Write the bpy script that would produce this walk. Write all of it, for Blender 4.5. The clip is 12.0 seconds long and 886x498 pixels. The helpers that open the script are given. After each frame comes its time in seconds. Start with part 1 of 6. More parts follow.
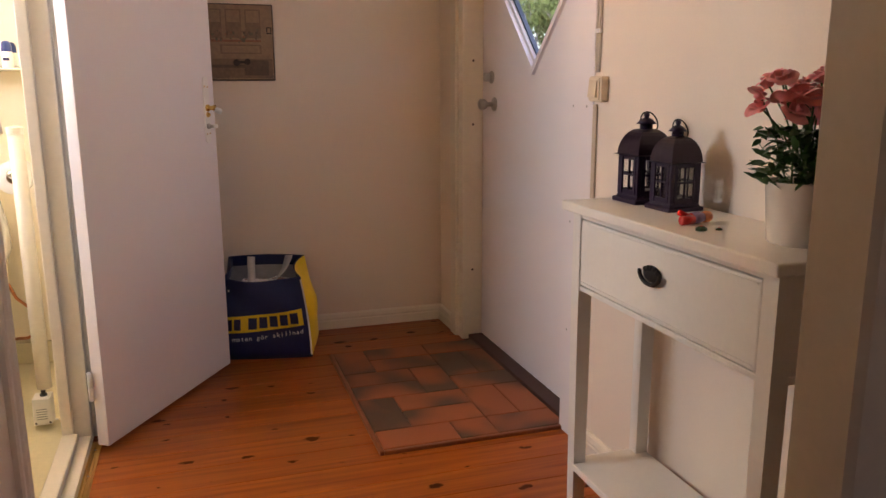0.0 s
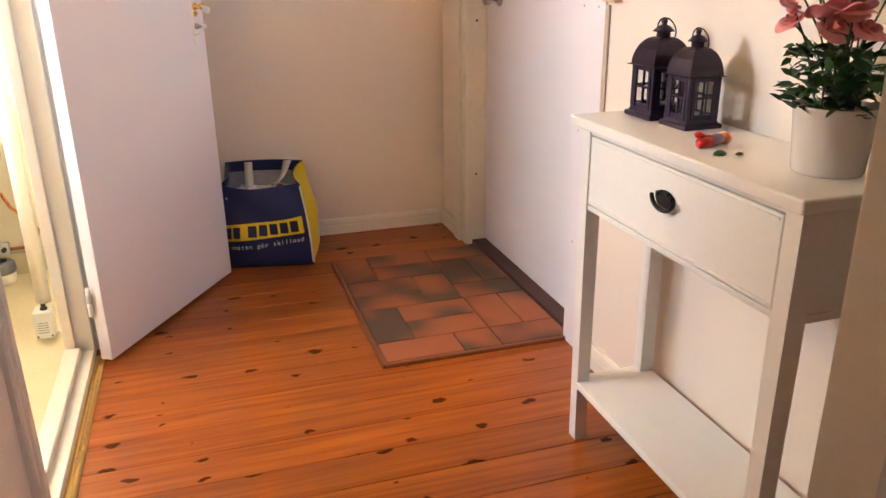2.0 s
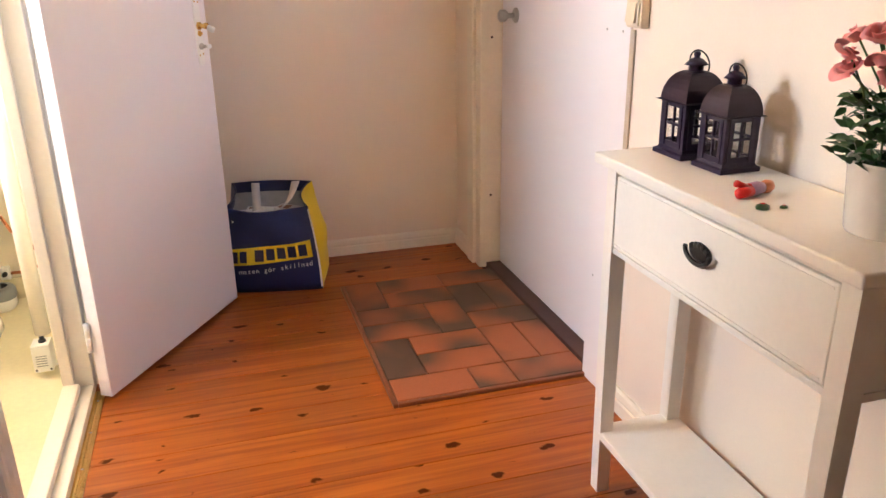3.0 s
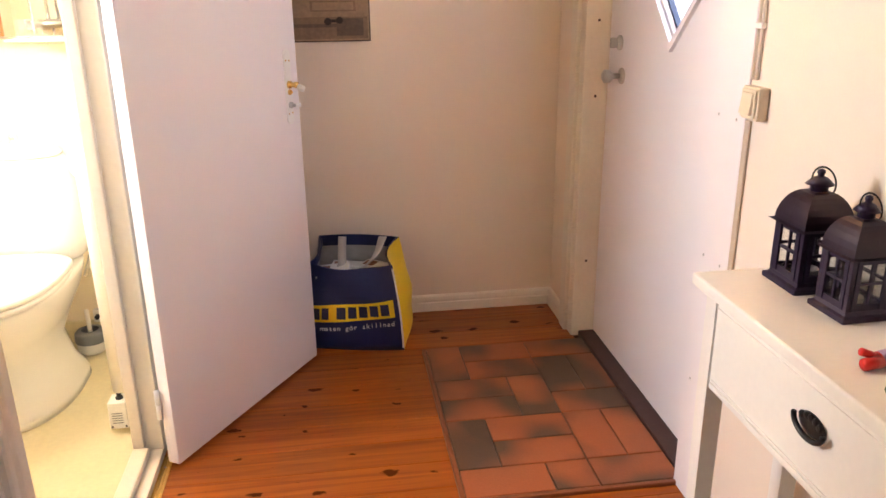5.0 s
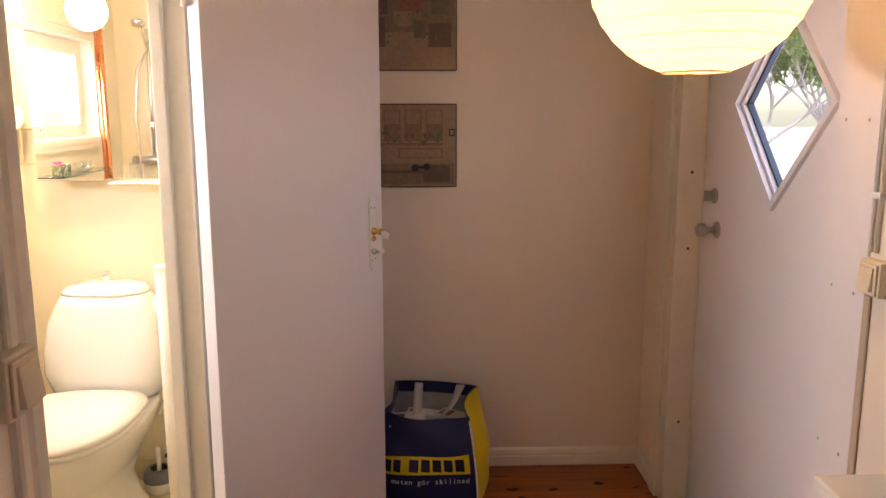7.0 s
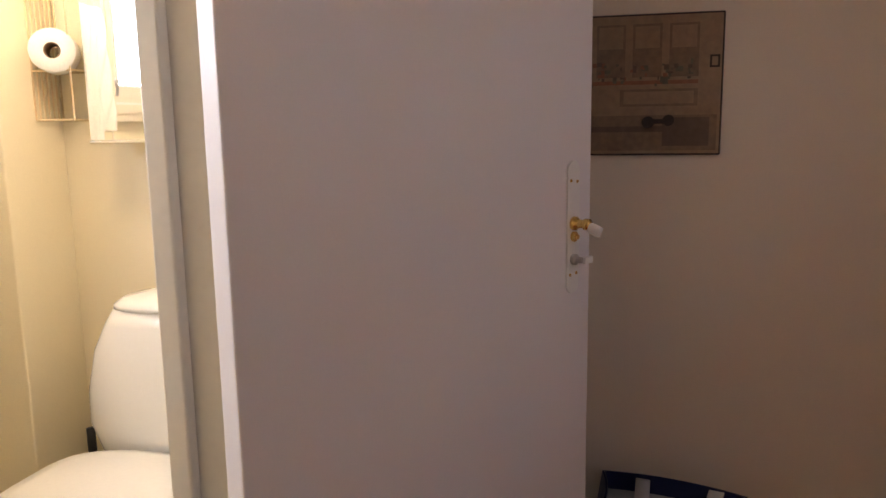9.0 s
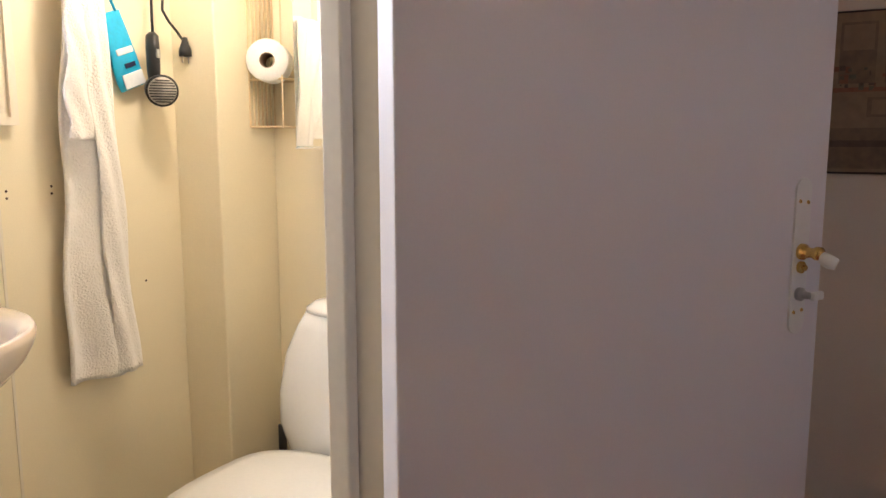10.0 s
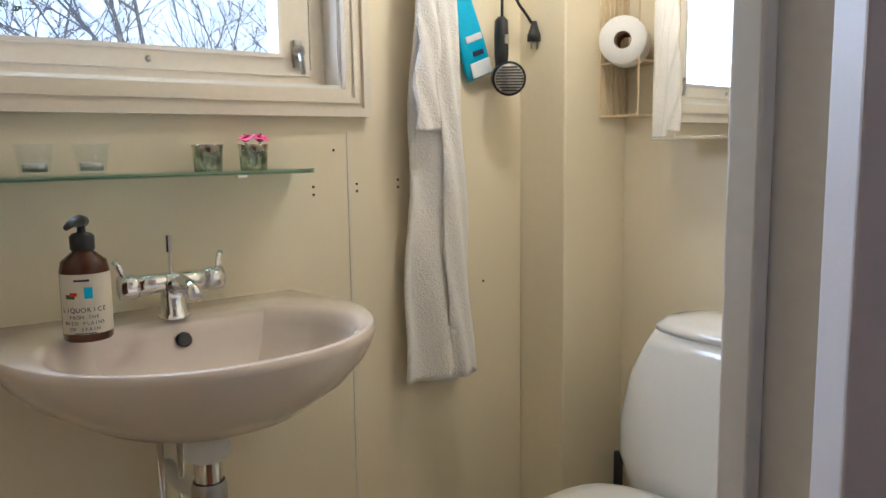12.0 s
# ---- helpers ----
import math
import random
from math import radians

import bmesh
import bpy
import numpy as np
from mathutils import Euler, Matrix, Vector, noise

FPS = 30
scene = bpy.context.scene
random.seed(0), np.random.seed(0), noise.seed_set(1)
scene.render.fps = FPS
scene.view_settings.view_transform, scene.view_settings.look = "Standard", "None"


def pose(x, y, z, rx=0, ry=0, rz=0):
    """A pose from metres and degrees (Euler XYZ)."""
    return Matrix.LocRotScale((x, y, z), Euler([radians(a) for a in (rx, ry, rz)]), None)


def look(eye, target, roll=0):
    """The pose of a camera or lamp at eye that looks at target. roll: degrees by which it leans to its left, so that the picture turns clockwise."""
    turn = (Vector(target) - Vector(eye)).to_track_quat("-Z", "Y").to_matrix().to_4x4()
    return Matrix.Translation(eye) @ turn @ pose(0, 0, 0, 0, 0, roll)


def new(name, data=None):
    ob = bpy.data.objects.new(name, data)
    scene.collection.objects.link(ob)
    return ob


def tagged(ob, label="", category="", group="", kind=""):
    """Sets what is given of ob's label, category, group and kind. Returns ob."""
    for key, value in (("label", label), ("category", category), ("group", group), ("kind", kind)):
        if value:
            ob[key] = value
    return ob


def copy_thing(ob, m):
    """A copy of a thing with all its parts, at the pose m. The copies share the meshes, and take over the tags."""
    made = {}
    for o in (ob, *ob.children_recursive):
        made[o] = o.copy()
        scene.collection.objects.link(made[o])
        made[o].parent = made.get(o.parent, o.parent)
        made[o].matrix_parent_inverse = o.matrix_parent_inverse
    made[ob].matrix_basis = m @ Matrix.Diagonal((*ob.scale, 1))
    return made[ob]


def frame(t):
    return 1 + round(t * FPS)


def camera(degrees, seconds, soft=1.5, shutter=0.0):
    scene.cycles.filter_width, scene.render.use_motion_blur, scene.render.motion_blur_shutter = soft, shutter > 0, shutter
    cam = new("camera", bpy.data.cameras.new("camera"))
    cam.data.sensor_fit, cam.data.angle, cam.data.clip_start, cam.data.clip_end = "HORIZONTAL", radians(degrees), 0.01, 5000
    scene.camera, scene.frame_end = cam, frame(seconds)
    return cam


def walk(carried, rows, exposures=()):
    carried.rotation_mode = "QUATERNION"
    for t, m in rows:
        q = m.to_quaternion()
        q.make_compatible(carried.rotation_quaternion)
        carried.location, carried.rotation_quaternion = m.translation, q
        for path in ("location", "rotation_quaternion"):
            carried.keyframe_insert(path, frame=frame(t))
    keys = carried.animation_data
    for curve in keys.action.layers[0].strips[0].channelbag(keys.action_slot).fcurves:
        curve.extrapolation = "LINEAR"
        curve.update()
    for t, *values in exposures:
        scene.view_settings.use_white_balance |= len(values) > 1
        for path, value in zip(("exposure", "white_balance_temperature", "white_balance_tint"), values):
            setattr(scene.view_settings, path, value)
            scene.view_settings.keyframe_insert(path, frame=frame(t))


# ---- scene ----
cam = camera(60.0, 12.0)
PATH = [
    (0, (0.124, -0.052, 1.043), (0.721, 1.812, 0.633), -0.2),
    (0.5, (0.14, -0.097, 1.02), (0.726, 1.729, 0.452), -0.4),
    (1, (0.154, -0.075, 1.033), (0.723, 1.721, 0.363), -0.6),
    (1.5, (0.161, -0.037, 1.064), (0.725, 1.754, 0.376), -0.6),
    (2, (0.157, 0.031, 1.092), (0.717, 1.823, 0.402), -0.6),
    (2.5, (0.148, 0.094, 1.123), (0.704, 1.888, 0.436), -0.8),
    (2.7, (0.159, 0.118, 1.132), (0.705, 1.913, 0.44), -0.8),
    (4.3, (0.304, 0.32, 1.214), (0.718, 2.159, 0.546), -0.7),
    (4.5, (0.299, 0.332, 1.229), (0.669, 2.181, 0.561), -0.6),
    (5, (0.304, 0.337, 1.28), (0.567, 2.206, 0.619), -0.6),
    (5.5, (0.317, 0.334, 1.335), (0.529, 2.228, 0.729), -0.6),
    (6, (0.327, 0.324, 1.375), (0.501, 2.252, 0.873), -0.4),
    (6.5, (0.329, 0.338, 1.376), (0.457, 2.291, 0.967), -0.3),
    (7, (0.309, 0.443, 1.339), (0.376, 2.411, 0.99), -0.1),
    (7.2, (0.291, 0.537, 1.298), (0.332, 2.506, 0.952), -0.3),
    (8.8, (0.279, 1.385, 1.163), (-0.061, 3.327, 0.823), -0.7),
    (9, (0.253, 1.473, 1.155), (-0.199, 3.394, 0.827), -0.9),
    (9.5, (0.217, 1.577, 1.13), (-0.472, 3.433, 0.843), -0.5),
    (10, (0.242, 1.578, 1.142), (-0.703, 3.318, 0.858), -0.1),
    (10.5, (0.268, 1.584, 1.138), (-0.906, 3.177, 0.844), 0.1),
    (11, (0.202, 1.627, 1.136), (-1.141, 3.082, 0.851), -0.2),
    (11.5, (0.105, 1.673, 1.121), (-1.374, 2.994, 0.857), -1.0),
    (12, (0.062, 1.715, 1.108), (-1.514, 2.919, 0.847), -0.8),
]
EXPOSURE = [
    (0, 0.93, 6700, 18), (0.5, 1.10, 6600, 17), (1.0, 1.53, 6400, 16), (1.5, 1.78, 6400, 15), (2.5, 2.03, 6100, 13), (4.5, 2.03, 6300, 14), (5.5, 1.84, 6600, 17),
    (6.2, 1.46, 6800, 18), (7.0, 1.03, 6900, 19), (9.0, 0.31, 6500, 17), (9.5, 0.27, 6200, 16), (10.5, 0.05, 5850, 13), (11.0, -0.12, 5550, 11), (12.0, -0.58, 5200, 9.5),
]
walk(cam, [(t, look(eye, target, roll)) for t, eye, target, roll in PATH], EXPOSURE)

# ---- world, sun and lamps ----
world = bpy.data.worlds.new("sky")
scene.world = world
world.use_nodes = True
wn = world.node_tree.nodes
sky = wn.new("ShaderNodeTexSky")
sky.sky_type, sky.sun_disc = "NISHITA", False
sky.sun_elevation, sky.sun_rotation = radians(52), radians(180)
wn["Background"].inputs[1].default_value = 0.15
world.node_tree.links.new(sky.outputs[0], wn["Background"].inputs[0])


def lamp(name, kind, m, energy, color, size=0.1, size_y=None):
    data = bpy.data.lights.new(name, kind)
    data.energy, data.color = energy, color
    if kind == "AREA":
        data.size = size
        if size_y:
            data.shape, data.size_y = "RECTANGLE", size_y
    elif kind == "SUN":
        data.angle = radians(size)
    else:
        data.shadow_soft_size = size
    ob = new(name, data)
    ob.matrix_world = m
    return ob


lamp("sun", "SUN", look((0, -6, 8), (0.5, 0, 0)), 3.0, (1, 0.95, 0.88), 3)
LANTERN = (0.811, 1.84, 1.597)
lamp("lantern_bulb_light", "POINT", pose(*LANTERN), 7.1, (1, 0.57, 0.25), 0.06)
GLOBE = (-0.87, 2.69, 1.71)
lamp("globe_bulb_light", "POINT", pose(*GLOBE), 11.0, (1, 0.83, 0.60), 0.05)
lamp("sky_in_bath_window", "AREA", look((-1.40, 2.02, 1.46), (0, 2.1, 0.85)), 12.5, (0.84, 0.90, 1.0), 0.6, 0.36)
lamp("sky_in_door_window", "AREA", look((1.34, 2.394, 1.41), (0, 2.394, 0.7)), 0.56, (0.62, 0.70, 1.0), 0.36, 0.36)
# weak cool fill added inside the adjoining room; no window is known there
lamp("room_cool_fill", "AREA", look((1.2, -1.9, 1.45), (0.7, 2.5, 0.2)), 0.26, (0.72, 0.82, 1.0), 1.0, 0.9)


# ---- materials ----
def mat(name, color, rough=0.5, metal=0.0, **kw):
    m = bpy.data.materials.new(name)
    m.use_nodes = True
    n, l = m.node_tree.nodes, m.node_tree.links
    b = n["Principled BSDF"]
    b.inputs["Base Color"].default_value = (*color, 1)
    b.inputs["Roughness"].default_value = rough
    b.inputs["Metallic"].default_value = metal
    if kw.get("coat"):
        b.inputs["Coat Weight"].default_value = kw["coat"]
        b.inputs["Coat Roughness"].default_value = kw.get("coat_rough", 0.12)
    if kw.get("sheen"):
        b.inputs["Sheen Weight"].default_value = kw["sheen"]
    if kw.get("emit"):
        b.inputs["Emission Color"].default_value = (*kw.get("emit_color", color), 1)
        b.inputs["Emission Strength"].default_value = kw["emit"]
    if kw.get("sss"):
        b.inputs["Subsurface Weight"].default_value = kw["sss"]
        b.inputs["Subsurface Scale"].default_value = 0.02
    co = n.new("ShaderNodeTexCoord")
    vary, fine, bump, big = kw.get("vary", 0.06), kw.get("fine", 120), kw.get("bump", 0.0), kw.get("big", 4)
    if vary:
        a, c = n.new("ShaderNodeTexNoise"), n.new("ShaderNodeTexNoise")
        a.inputs["Scale"].default_value, c.inputs["Scale"].default_value = big, fine
        a.inputs["Detail"].default_value = 5
        l.new(co.outputs["Object"], a.inputs["Vector"]), l.new(co.outputs["Object"], c.inputs["Vector"])
        mx = n.new("ShaderNodeMath")
        mx.operation = "ADD"
        l.new(a.outputs["Fac"], mx.inputs[0]), l.new(c.outputs["Fac"], mx.inputs[1])
        r = n.new("ShaderNodeMapRange")
        r.inputs["From Min"].default_value, r.inputs["From Max"].default_value = 0.6, 1.4
        r.inputs["To Min"].default_value, r.inputs["To Max"].default_value = 1 - vary, 1 + vary
        l.new(mx.outputs[0], r.inputs["Value"])
        h = n.new("ShaderNodeHueSaturation")
        h.inputs["Color"].default_value = (*color, 1)
        l.new(r.outputs[0], h.inputs["Value"])
        l.new(h.outputs[0], b.inputs["Base Color"])
        rr = n.new("ShaderNodeMapRange")
        rr.inputs["To Min"].default_value, rr.inputs["To Max"].default_value = max(0.02, rough - 0.08), min(1, rough + 0.08)
        l.new(a.outputs["Fac"], rr.inputs["Value"]), l.new(rr.outputs[0], b.inputs["Roughness"])
        if bump:
            bp = n.new("ShaderNodeBump")
            bp.inputs["Strength"].default_value, bp.inputs["Distance"].default_value = bump, kw.get("depth", 0.002)
            l.new(c.outputs["Fac"], bp.inputs["Height"]), l.new(bp.outputs[0], b.inputs["Normal"])
    return m


def glass_mat(name, color=(1, 1, 1), rough=0.0):
    m = bpy.data.materials.new(name)
    m.use_nodes = True
    b = m.node_tree.nodes["Principled BSDF"]
    b.inputs["Base Color"].default_value = (*color, 1)
    b.inputs["Roughness"].default_value = rough
    b.inputs["Transmission Weight"].default_value = 1
    b.inputs["IOR"].default_value = 1.45
    return m


def pane_mat(name):
    """Clear pane: mostly see-through with a faint gloss."""
    m = bpy.data.materials.new(name)
    m.use_nodes = True
    n, l = m.node_tree.nodes, m.node_tree.links
    n.remove(n["Principled BSDF"])
    t, g, x = n.new("ShaderNodeBsdfTransparent"), n.new("ShaderNodeBsdfGlossy"), n.new("ShaderNodeMixShader")
    t.inputs[0].default_value = (0.97, 0.98, 0.975, 1)
    g.inputs["Roughness"].default_value = 0.02
    x.inputs[0].default_value = 0.045
    l.new(t.outputs[0], x.inputs[1]), l.new(g.outputs[0], x.inputs[2])
    l.new(x.outputs[0], n["Material Output"].inputs[0])
    return m


def plank_mat():
    m = bpy.data.materials.new("lacquered_pine")
    m.use_nodes = True
    n, l = m.node_tree.nodes, m.node_tree.links
    b = n["Principled BSDF"]
    co, info, add = n.new("ShaderNodeTexCoord"), n.new("ShaderNodeObjectInfo"), n.new("ShaderNodeVectorMath")
    comb, mul = n.new("ShaderNodeCombineXYZ"), n.new("ShaderNodeMath")
    mul.operation, mul.inputs[1].default_value = "MULTIPLY", 37.0
    l.new(info.outputs["Random"], mul.inputs[0])
    for i in range(3):
        l.new(mul.outputs[0], comb.inputs[i])
    l.new(co.outputs["Object"], add.inputs[0]), l.new(comb.outputs[0], add.inputs[1])

    def mapped(scale):
        q = n.new("ShaderNodeMapping")
        q.inputs["Scale"].default_value = scale
        l.new(add.outputs[0], q.inputs["Vector"])
        return q.outputs[0]

    g = n.new("ShaderNodeTexNoise")
    g.inputs["Scale"].default_value, g.inputs["Detail"].default_value, g.inputs["Distortion"].default_value = 1.0, 6, 0.7
    l.new(mapped((2.2, 55, 55)), g.inputs["Vector"])
    ramp = n.new("ShaderNodeValToRGB")
    ramp.color_ramp.elements[0].position, ramp.color_ramp.elements[1].position = 0.3, 0.72
    ramp.color_ramp.elements[0].color, ramp.color_ramp.elements[1].color = (0.235, 0.047, 0.004, 1), (0.425, 0.113, 0.010, 1)
    l.new(g.outputs["Fac"], ramp.inputs[0])
    # dark knots, lengthened along the board, only in some cells
    wob, wadd = n.new("ShaderNodeTexNoise"), n.new("ShaderNodeVectorMath")
    wob.inputs["Scale"].default_value = 30
    l.new(add.outputs[0], wob.inputs["Vector"])
    vs = n.new("ShaderNodeTexVoronoi")
    vs.voronoi_dimensions, vs.inputs["Scale"].default_value = "2D", 1.0
    sc = n.new("ShaderNodeVectorMath")
    sc.operation, sc.inputs[3].default_value = "SCALE", 0.34
    l.new(wob.outputs["Color"], sc.inputs[0])
    l.new(mapped((6.0, 11.5, 1)), wadd.inputs[0]), l.new(sc.outputs[0], wadd.inputs[1])
    l.new(wadd.outputs[0], vs.inputs["Vector"])
    sep = n.new("ShaderNodeSeparateColor")
    l.new(vs.outputs["Color"], sep.inputs[0])
    size = n.new("ShaderNodeMapRange")
    size.inputs["From Min"].default_value, size.inputs["To Min"].default_value, size.inputs["To Max"].default_value = 0.52, 0.0, 0.150
    l.new(sep.outputs[0], size.inputs["Value"])
    less = n.new("ShaderNodeMath")
    less.operation = "SUBTRACT"
    l.new(size.outputs[0], less.inputs[0]), l.new(vs.outputs["Distance"], less.inputs[1])
    soft = n.new("ShaderNodeMapRange")
    soft.inputs["From Min"].default_value, soft.inputs["From Max"].default_value = -0.03, 0.02
    l.new(less.outputs[0], soft.inputs["Value"])
    mix = n.new("ShaderNodeMix")
    mix.data_type = "RGBA"
    mix.inputs["B"].default_value = (0.072, 0.013, 0.003, 1)
    l.new(soft.outputs[0], mix.inputs["Factor"]), l.new(ramp.outputs[0], mix.inputs["A"])
    hue, hr = n.new("ShaderNodeHueSaturation"), n.new("ShaderNodeMapRange")
    hr.inputs["To Min"].default_value, hr.inputs["To Max"].default_value = 0.84, 1.10
    l.new(info.outputs["Random"], hr.inputs["Value"]), l.new(hr.outputs[0], hue.inputs["Value"])
    l.new(mix.outputs["Result"], hue.inputs["Color"]), l.new(hue.outputs[0], b.inputs["Base Color"])
    b.inputs["Roughness"].default_value = 0.34
    b.inputs["Coat Weight"].default_value, b.inputs["Coat Roughness"].default_value = 0.16, 0.14
    dull = n.new("ShaderNodeMapRange")
    dull.inputs["To Min"].default_value, dull.inputs["To Max"].default_value = 0.3, 0.04
    l.new(soft.outputs[0], dull.inputs["Value"]), l.new(dull.outputs[0], b.inputs["Specular IOR Level"])
    scr, rr = n.new("ShaderNodeTexNoise"), n.new("ShaderNodeMapRange")
    scr.inputs["Scale"].default_value = 14
    l.new(co.outputs["Object"], scr.inputs["Vector"])
    rr.inputs["To Min"].default_value, rr.inputs["To Max"].default_value = 0.08, 0.3
    l.new(scr.outputs["Fac"], rr.inputs["Value"]), l.new(rr.outputs[0], b.inputs["Coat Roughness"])
    bp = n.new("ShaderNodeBump")
    bp.inputs["Strength"].default_value, bp.inputs["Distance"].default_value = 0.12, 0.002
    l.new(g.outputs["Fac"], bp.inputs["Height"]), l.new(bp.outputs[0], b.inputs["Normal"])
    return m


def tile_mat():
    m = bpy.data.materials.new("terracotta")
    m.use_nodes = True
    n, l = m.node_tree.nodes, m.node_tree.links
    b = n["Principled BSDF"]
    co, info, add, comb, mul = n.new("ShaderNodeTexCoord"), n.new("ShaderNodeObjectInfo"), n.new("ShaderNodeVectorMath"), n.new("ShaderNodeCombineXYZ"), n.new("ShaderNodeMath")
    mul.operation, mul.inputs[1].default_value = "MULTIPLY", 23.0
    l.new(info.outputs["Random"], mul.inputs[0])
    for i in range(3):
        l.new(mul.outputs[0], comb.inputs[i])
    l.new(co.outputs["Object"], add.inputs[0]), l.new(comb.outputs[0], add.inputs[1])
    a, f = n.new("ShaderNodeTexNoise"), n.new("ShaderNodeTexNoise")
    a.inputs["Scale"].default_value, a.inputs["Detail"].default_value, f.inputs["Scale"].default_value = 3.6, 1.5, 160
    l.new(add.outputs[0], a.inputs["Vector"]), l.new(co.outputs["Object"], f.inputs["Vector"])
    ramp = n.new("ShaderNodeValToRGB")
    e = ramp.color_ramp.elements
    e[0].position, e[0].color = 0.40, (0.085, 0.047, 0.027, 1)
    e[1].position, e[1].color = 0.57, (0.335, 0.098, 0.034, 1)
    l.new(a.outputs["Fac"], ramp.inputs[0])
    hue, hr = n.new("ShaderNodeHueSaturation"), n.new("ShaderNodeMapRange")
    hr.inputs["To Min"].default_value, hr.inputs["To Max"].default_value = 0.85, 1.15
    l.new(f.outputs["Fac"], hr.inputs["Value"]), l.new(hr.outputs[0], hue.inputs["Value"])
    l.new(ramp.outputs[0], hue.inputs["Color"]), l.new(hue.outputs[0], b.inputs["Base Color"])
    b.inputs["Roughness"].default_value = 0.5
    bp = n.new("ShaderNodeBump")
    bp.inputs["Strength"].default_value, bp.inputs["Distance"].default_value = 0.2, 0.002
    l.new(f.outputs["Fac"], bp.inputs["Height"]), l.new(bp.outputs[0], b.inputs["Normal"])
    return m


def paper_mat():
    m = bpy.data.materials.new("rice_paper")
    m.use_nodes = True
    n, l = m.node_tree.nodes, m.node_tree.links
    n.remove(n["Principled BSDF"])
    t, d, x = n.new("ShaderNodeBsdfTranslucent"), n.new("ShaderNodeBsdfDiffuse"), n.new("ShaderNodeMixShader")
    co, f, r = n.new("ShaderNodeTexCoord"), n.new("ShaderNodeTexNoise"), n.new("ShaderNodeMapRange")
    f.inputs["Scale"].default_value, f.inputs["Detail"].default_value = 45, 6
    l.new(co.outputs["Object"], f.inputs["Vector"])
    r.inputs["To Min"].default_value, r.inputs["To Max"].default_value = 0.5, 0.7
    l.new(f.outputs["Fac"], r.inputs["Value"]), l.new(r.outputs[0], x.inputs[0])
    t.inputs[0].default_value = (0.46, 0.46, 0.43, 1)
    d.inputs[0].default_value = (0.72, 0.69, 0.62, 1)
    l.new(d.outputs[0], x.inputs[1]), l.new(t.outputs[0], x.inputs[2]), l.new(x.outputs[0], n["Material Output"].inputs[0])
    return m


WALL = mat("cream_wall_paint", (0.82, 0.71, 0.59), 0.62, vary=0.025, fine=260, big=2, bump=0.25, depth=0.0012)
BATH = mat("pale_yellow_wall_panel", (0.84, 0.75, 0.56), 0.42, vary=0.035, fine=300, big=2.5, bump=0.15, depth=0.001)
TRIM = mat("cream_gloss_paint", (0.80, 0.73, 0.61), 0.38, vary=0.04, fine=70, big=6, bump=0.1)
DOOR = mat("white_door_paint", (0.81, 0.76, 0.76), 0.45, vary=0.02, fine=300, big=2, bump=0.12, depth=0.001)
WHITE = mat("white_furniture_lacquer", (0.83, 0.79, 0.72), 0.33, vary=0.025, fine=90, big=5, bump=0.05)
CEIL = mat("white_ceiling_paint", (0.80, 0.76, 0.70), 0.8, vary=0.03, fine=200, bump=0.2)
# DARKROOM: brown darkened to carry the adjoining room's low light in its colour
DARKROOM = mat("dim_room_brown", (0.11, 0.075, 0.05), 0.7, vary=0.08, fine=120, bump=0.2)
JAMB = mat("beige_door_lining_paint", (0.52, 0.42, 0.31), 0.42, vary=0.05, fine=80, big=5, bump=0.1)
PINE = plank_mat()
PINE_EDGE = mat("stained_edge_strip", (0.20, 0.06, 0.02), 0.42, vary=0.2, fine=50, bump=0.2)
SUBFLOOR = mat("dark_gap", (0.05, 0.02, 0.01), 0.9, vary=0.1)
THRESH = mat("dark_brown_threshold_wood", (0.055, 0.020, 0.014), 0.5, vary=0.2, fine=60, bump=0.15)
TERRA = tile_mat()
GROUT = mat("dark_grout", (0.07, 0.05, 0.04), 0.9, vary=0.2, bump=0.3)
LINO = mat("cream_linoleum", (0.72, 0.64, 0.42), 0.4, vary=0.07, fine=60, big=7, bump=0.05)
BRASS = mat("brass", (0.78, 0.52, 0.17), 0.25, 1.0, vary=0.12, fine=80)
CHROME = mat("chrome", (0.82, 0.82, 0.82), 0.12, 1.0, vary=0.03)
STEEL = mat("brushed_steel", (0.48, 0.46, 0.43), 0.32, 1.0, vary=0.1)
COPPER = mat("copper_pipe", (0.62, 0.24, 0.10), 0.28, 1.0, vary=0.15, fine=30)
IRON = mat("black_iron", (0.03, 0.028, 0.026), 0.42, 0.6, vary=0.2, bump=0.2)
PURPLE = mat("dark_purple_painted_metal", (0.021, 0.010, 0.031), 0.36, 0.2, vary=0.25, fine=40, bump=0.15)
ROOFP = mat("aged_purple_brown_metal", (0.024, 0.011, 0.022), 0.32, 0.3, vary=0.35, fine=25, bump=0.2)
CERAM = mat("white_sanitary_porcelain", (0.86, 0.84, 0.80), 0.12, vary=0.015, coat=0.4)
BEIGECER = mat("pale_beige_porcelain", (0.72, 0.62, 0.53), 0.14, vary=0.02, coat=0.4)
PLASTIC = mat("white_plastic", (0.82, 0.80, 0.76), 0.35, vary=0.03)
IVORY = mat("aged_ivory_plastic", (0.74, 0.62, 0.44), 0.4, vary=0.05)
GREYP = mat("grey_plastic", (0.20, 0.21, 0.22), 0.4, vary=0.06)
BLACKP = mat("black_plastic", (0.018, 0.018, 0.02), 0.35, vary=0.1)
NAVY = mat("navy_woven_plastic", (0.007, 0.014, 0.085), 0.36, vary=0.18, fine=220, big=9, bump=0.5, depth=0.002)
YELLOW = mat("yellow_woven_plastic", (0.82, 0.60, 0.02), 0.4, vary=0.1, fine=220, big=9, bump=0.45, depth=0.002)
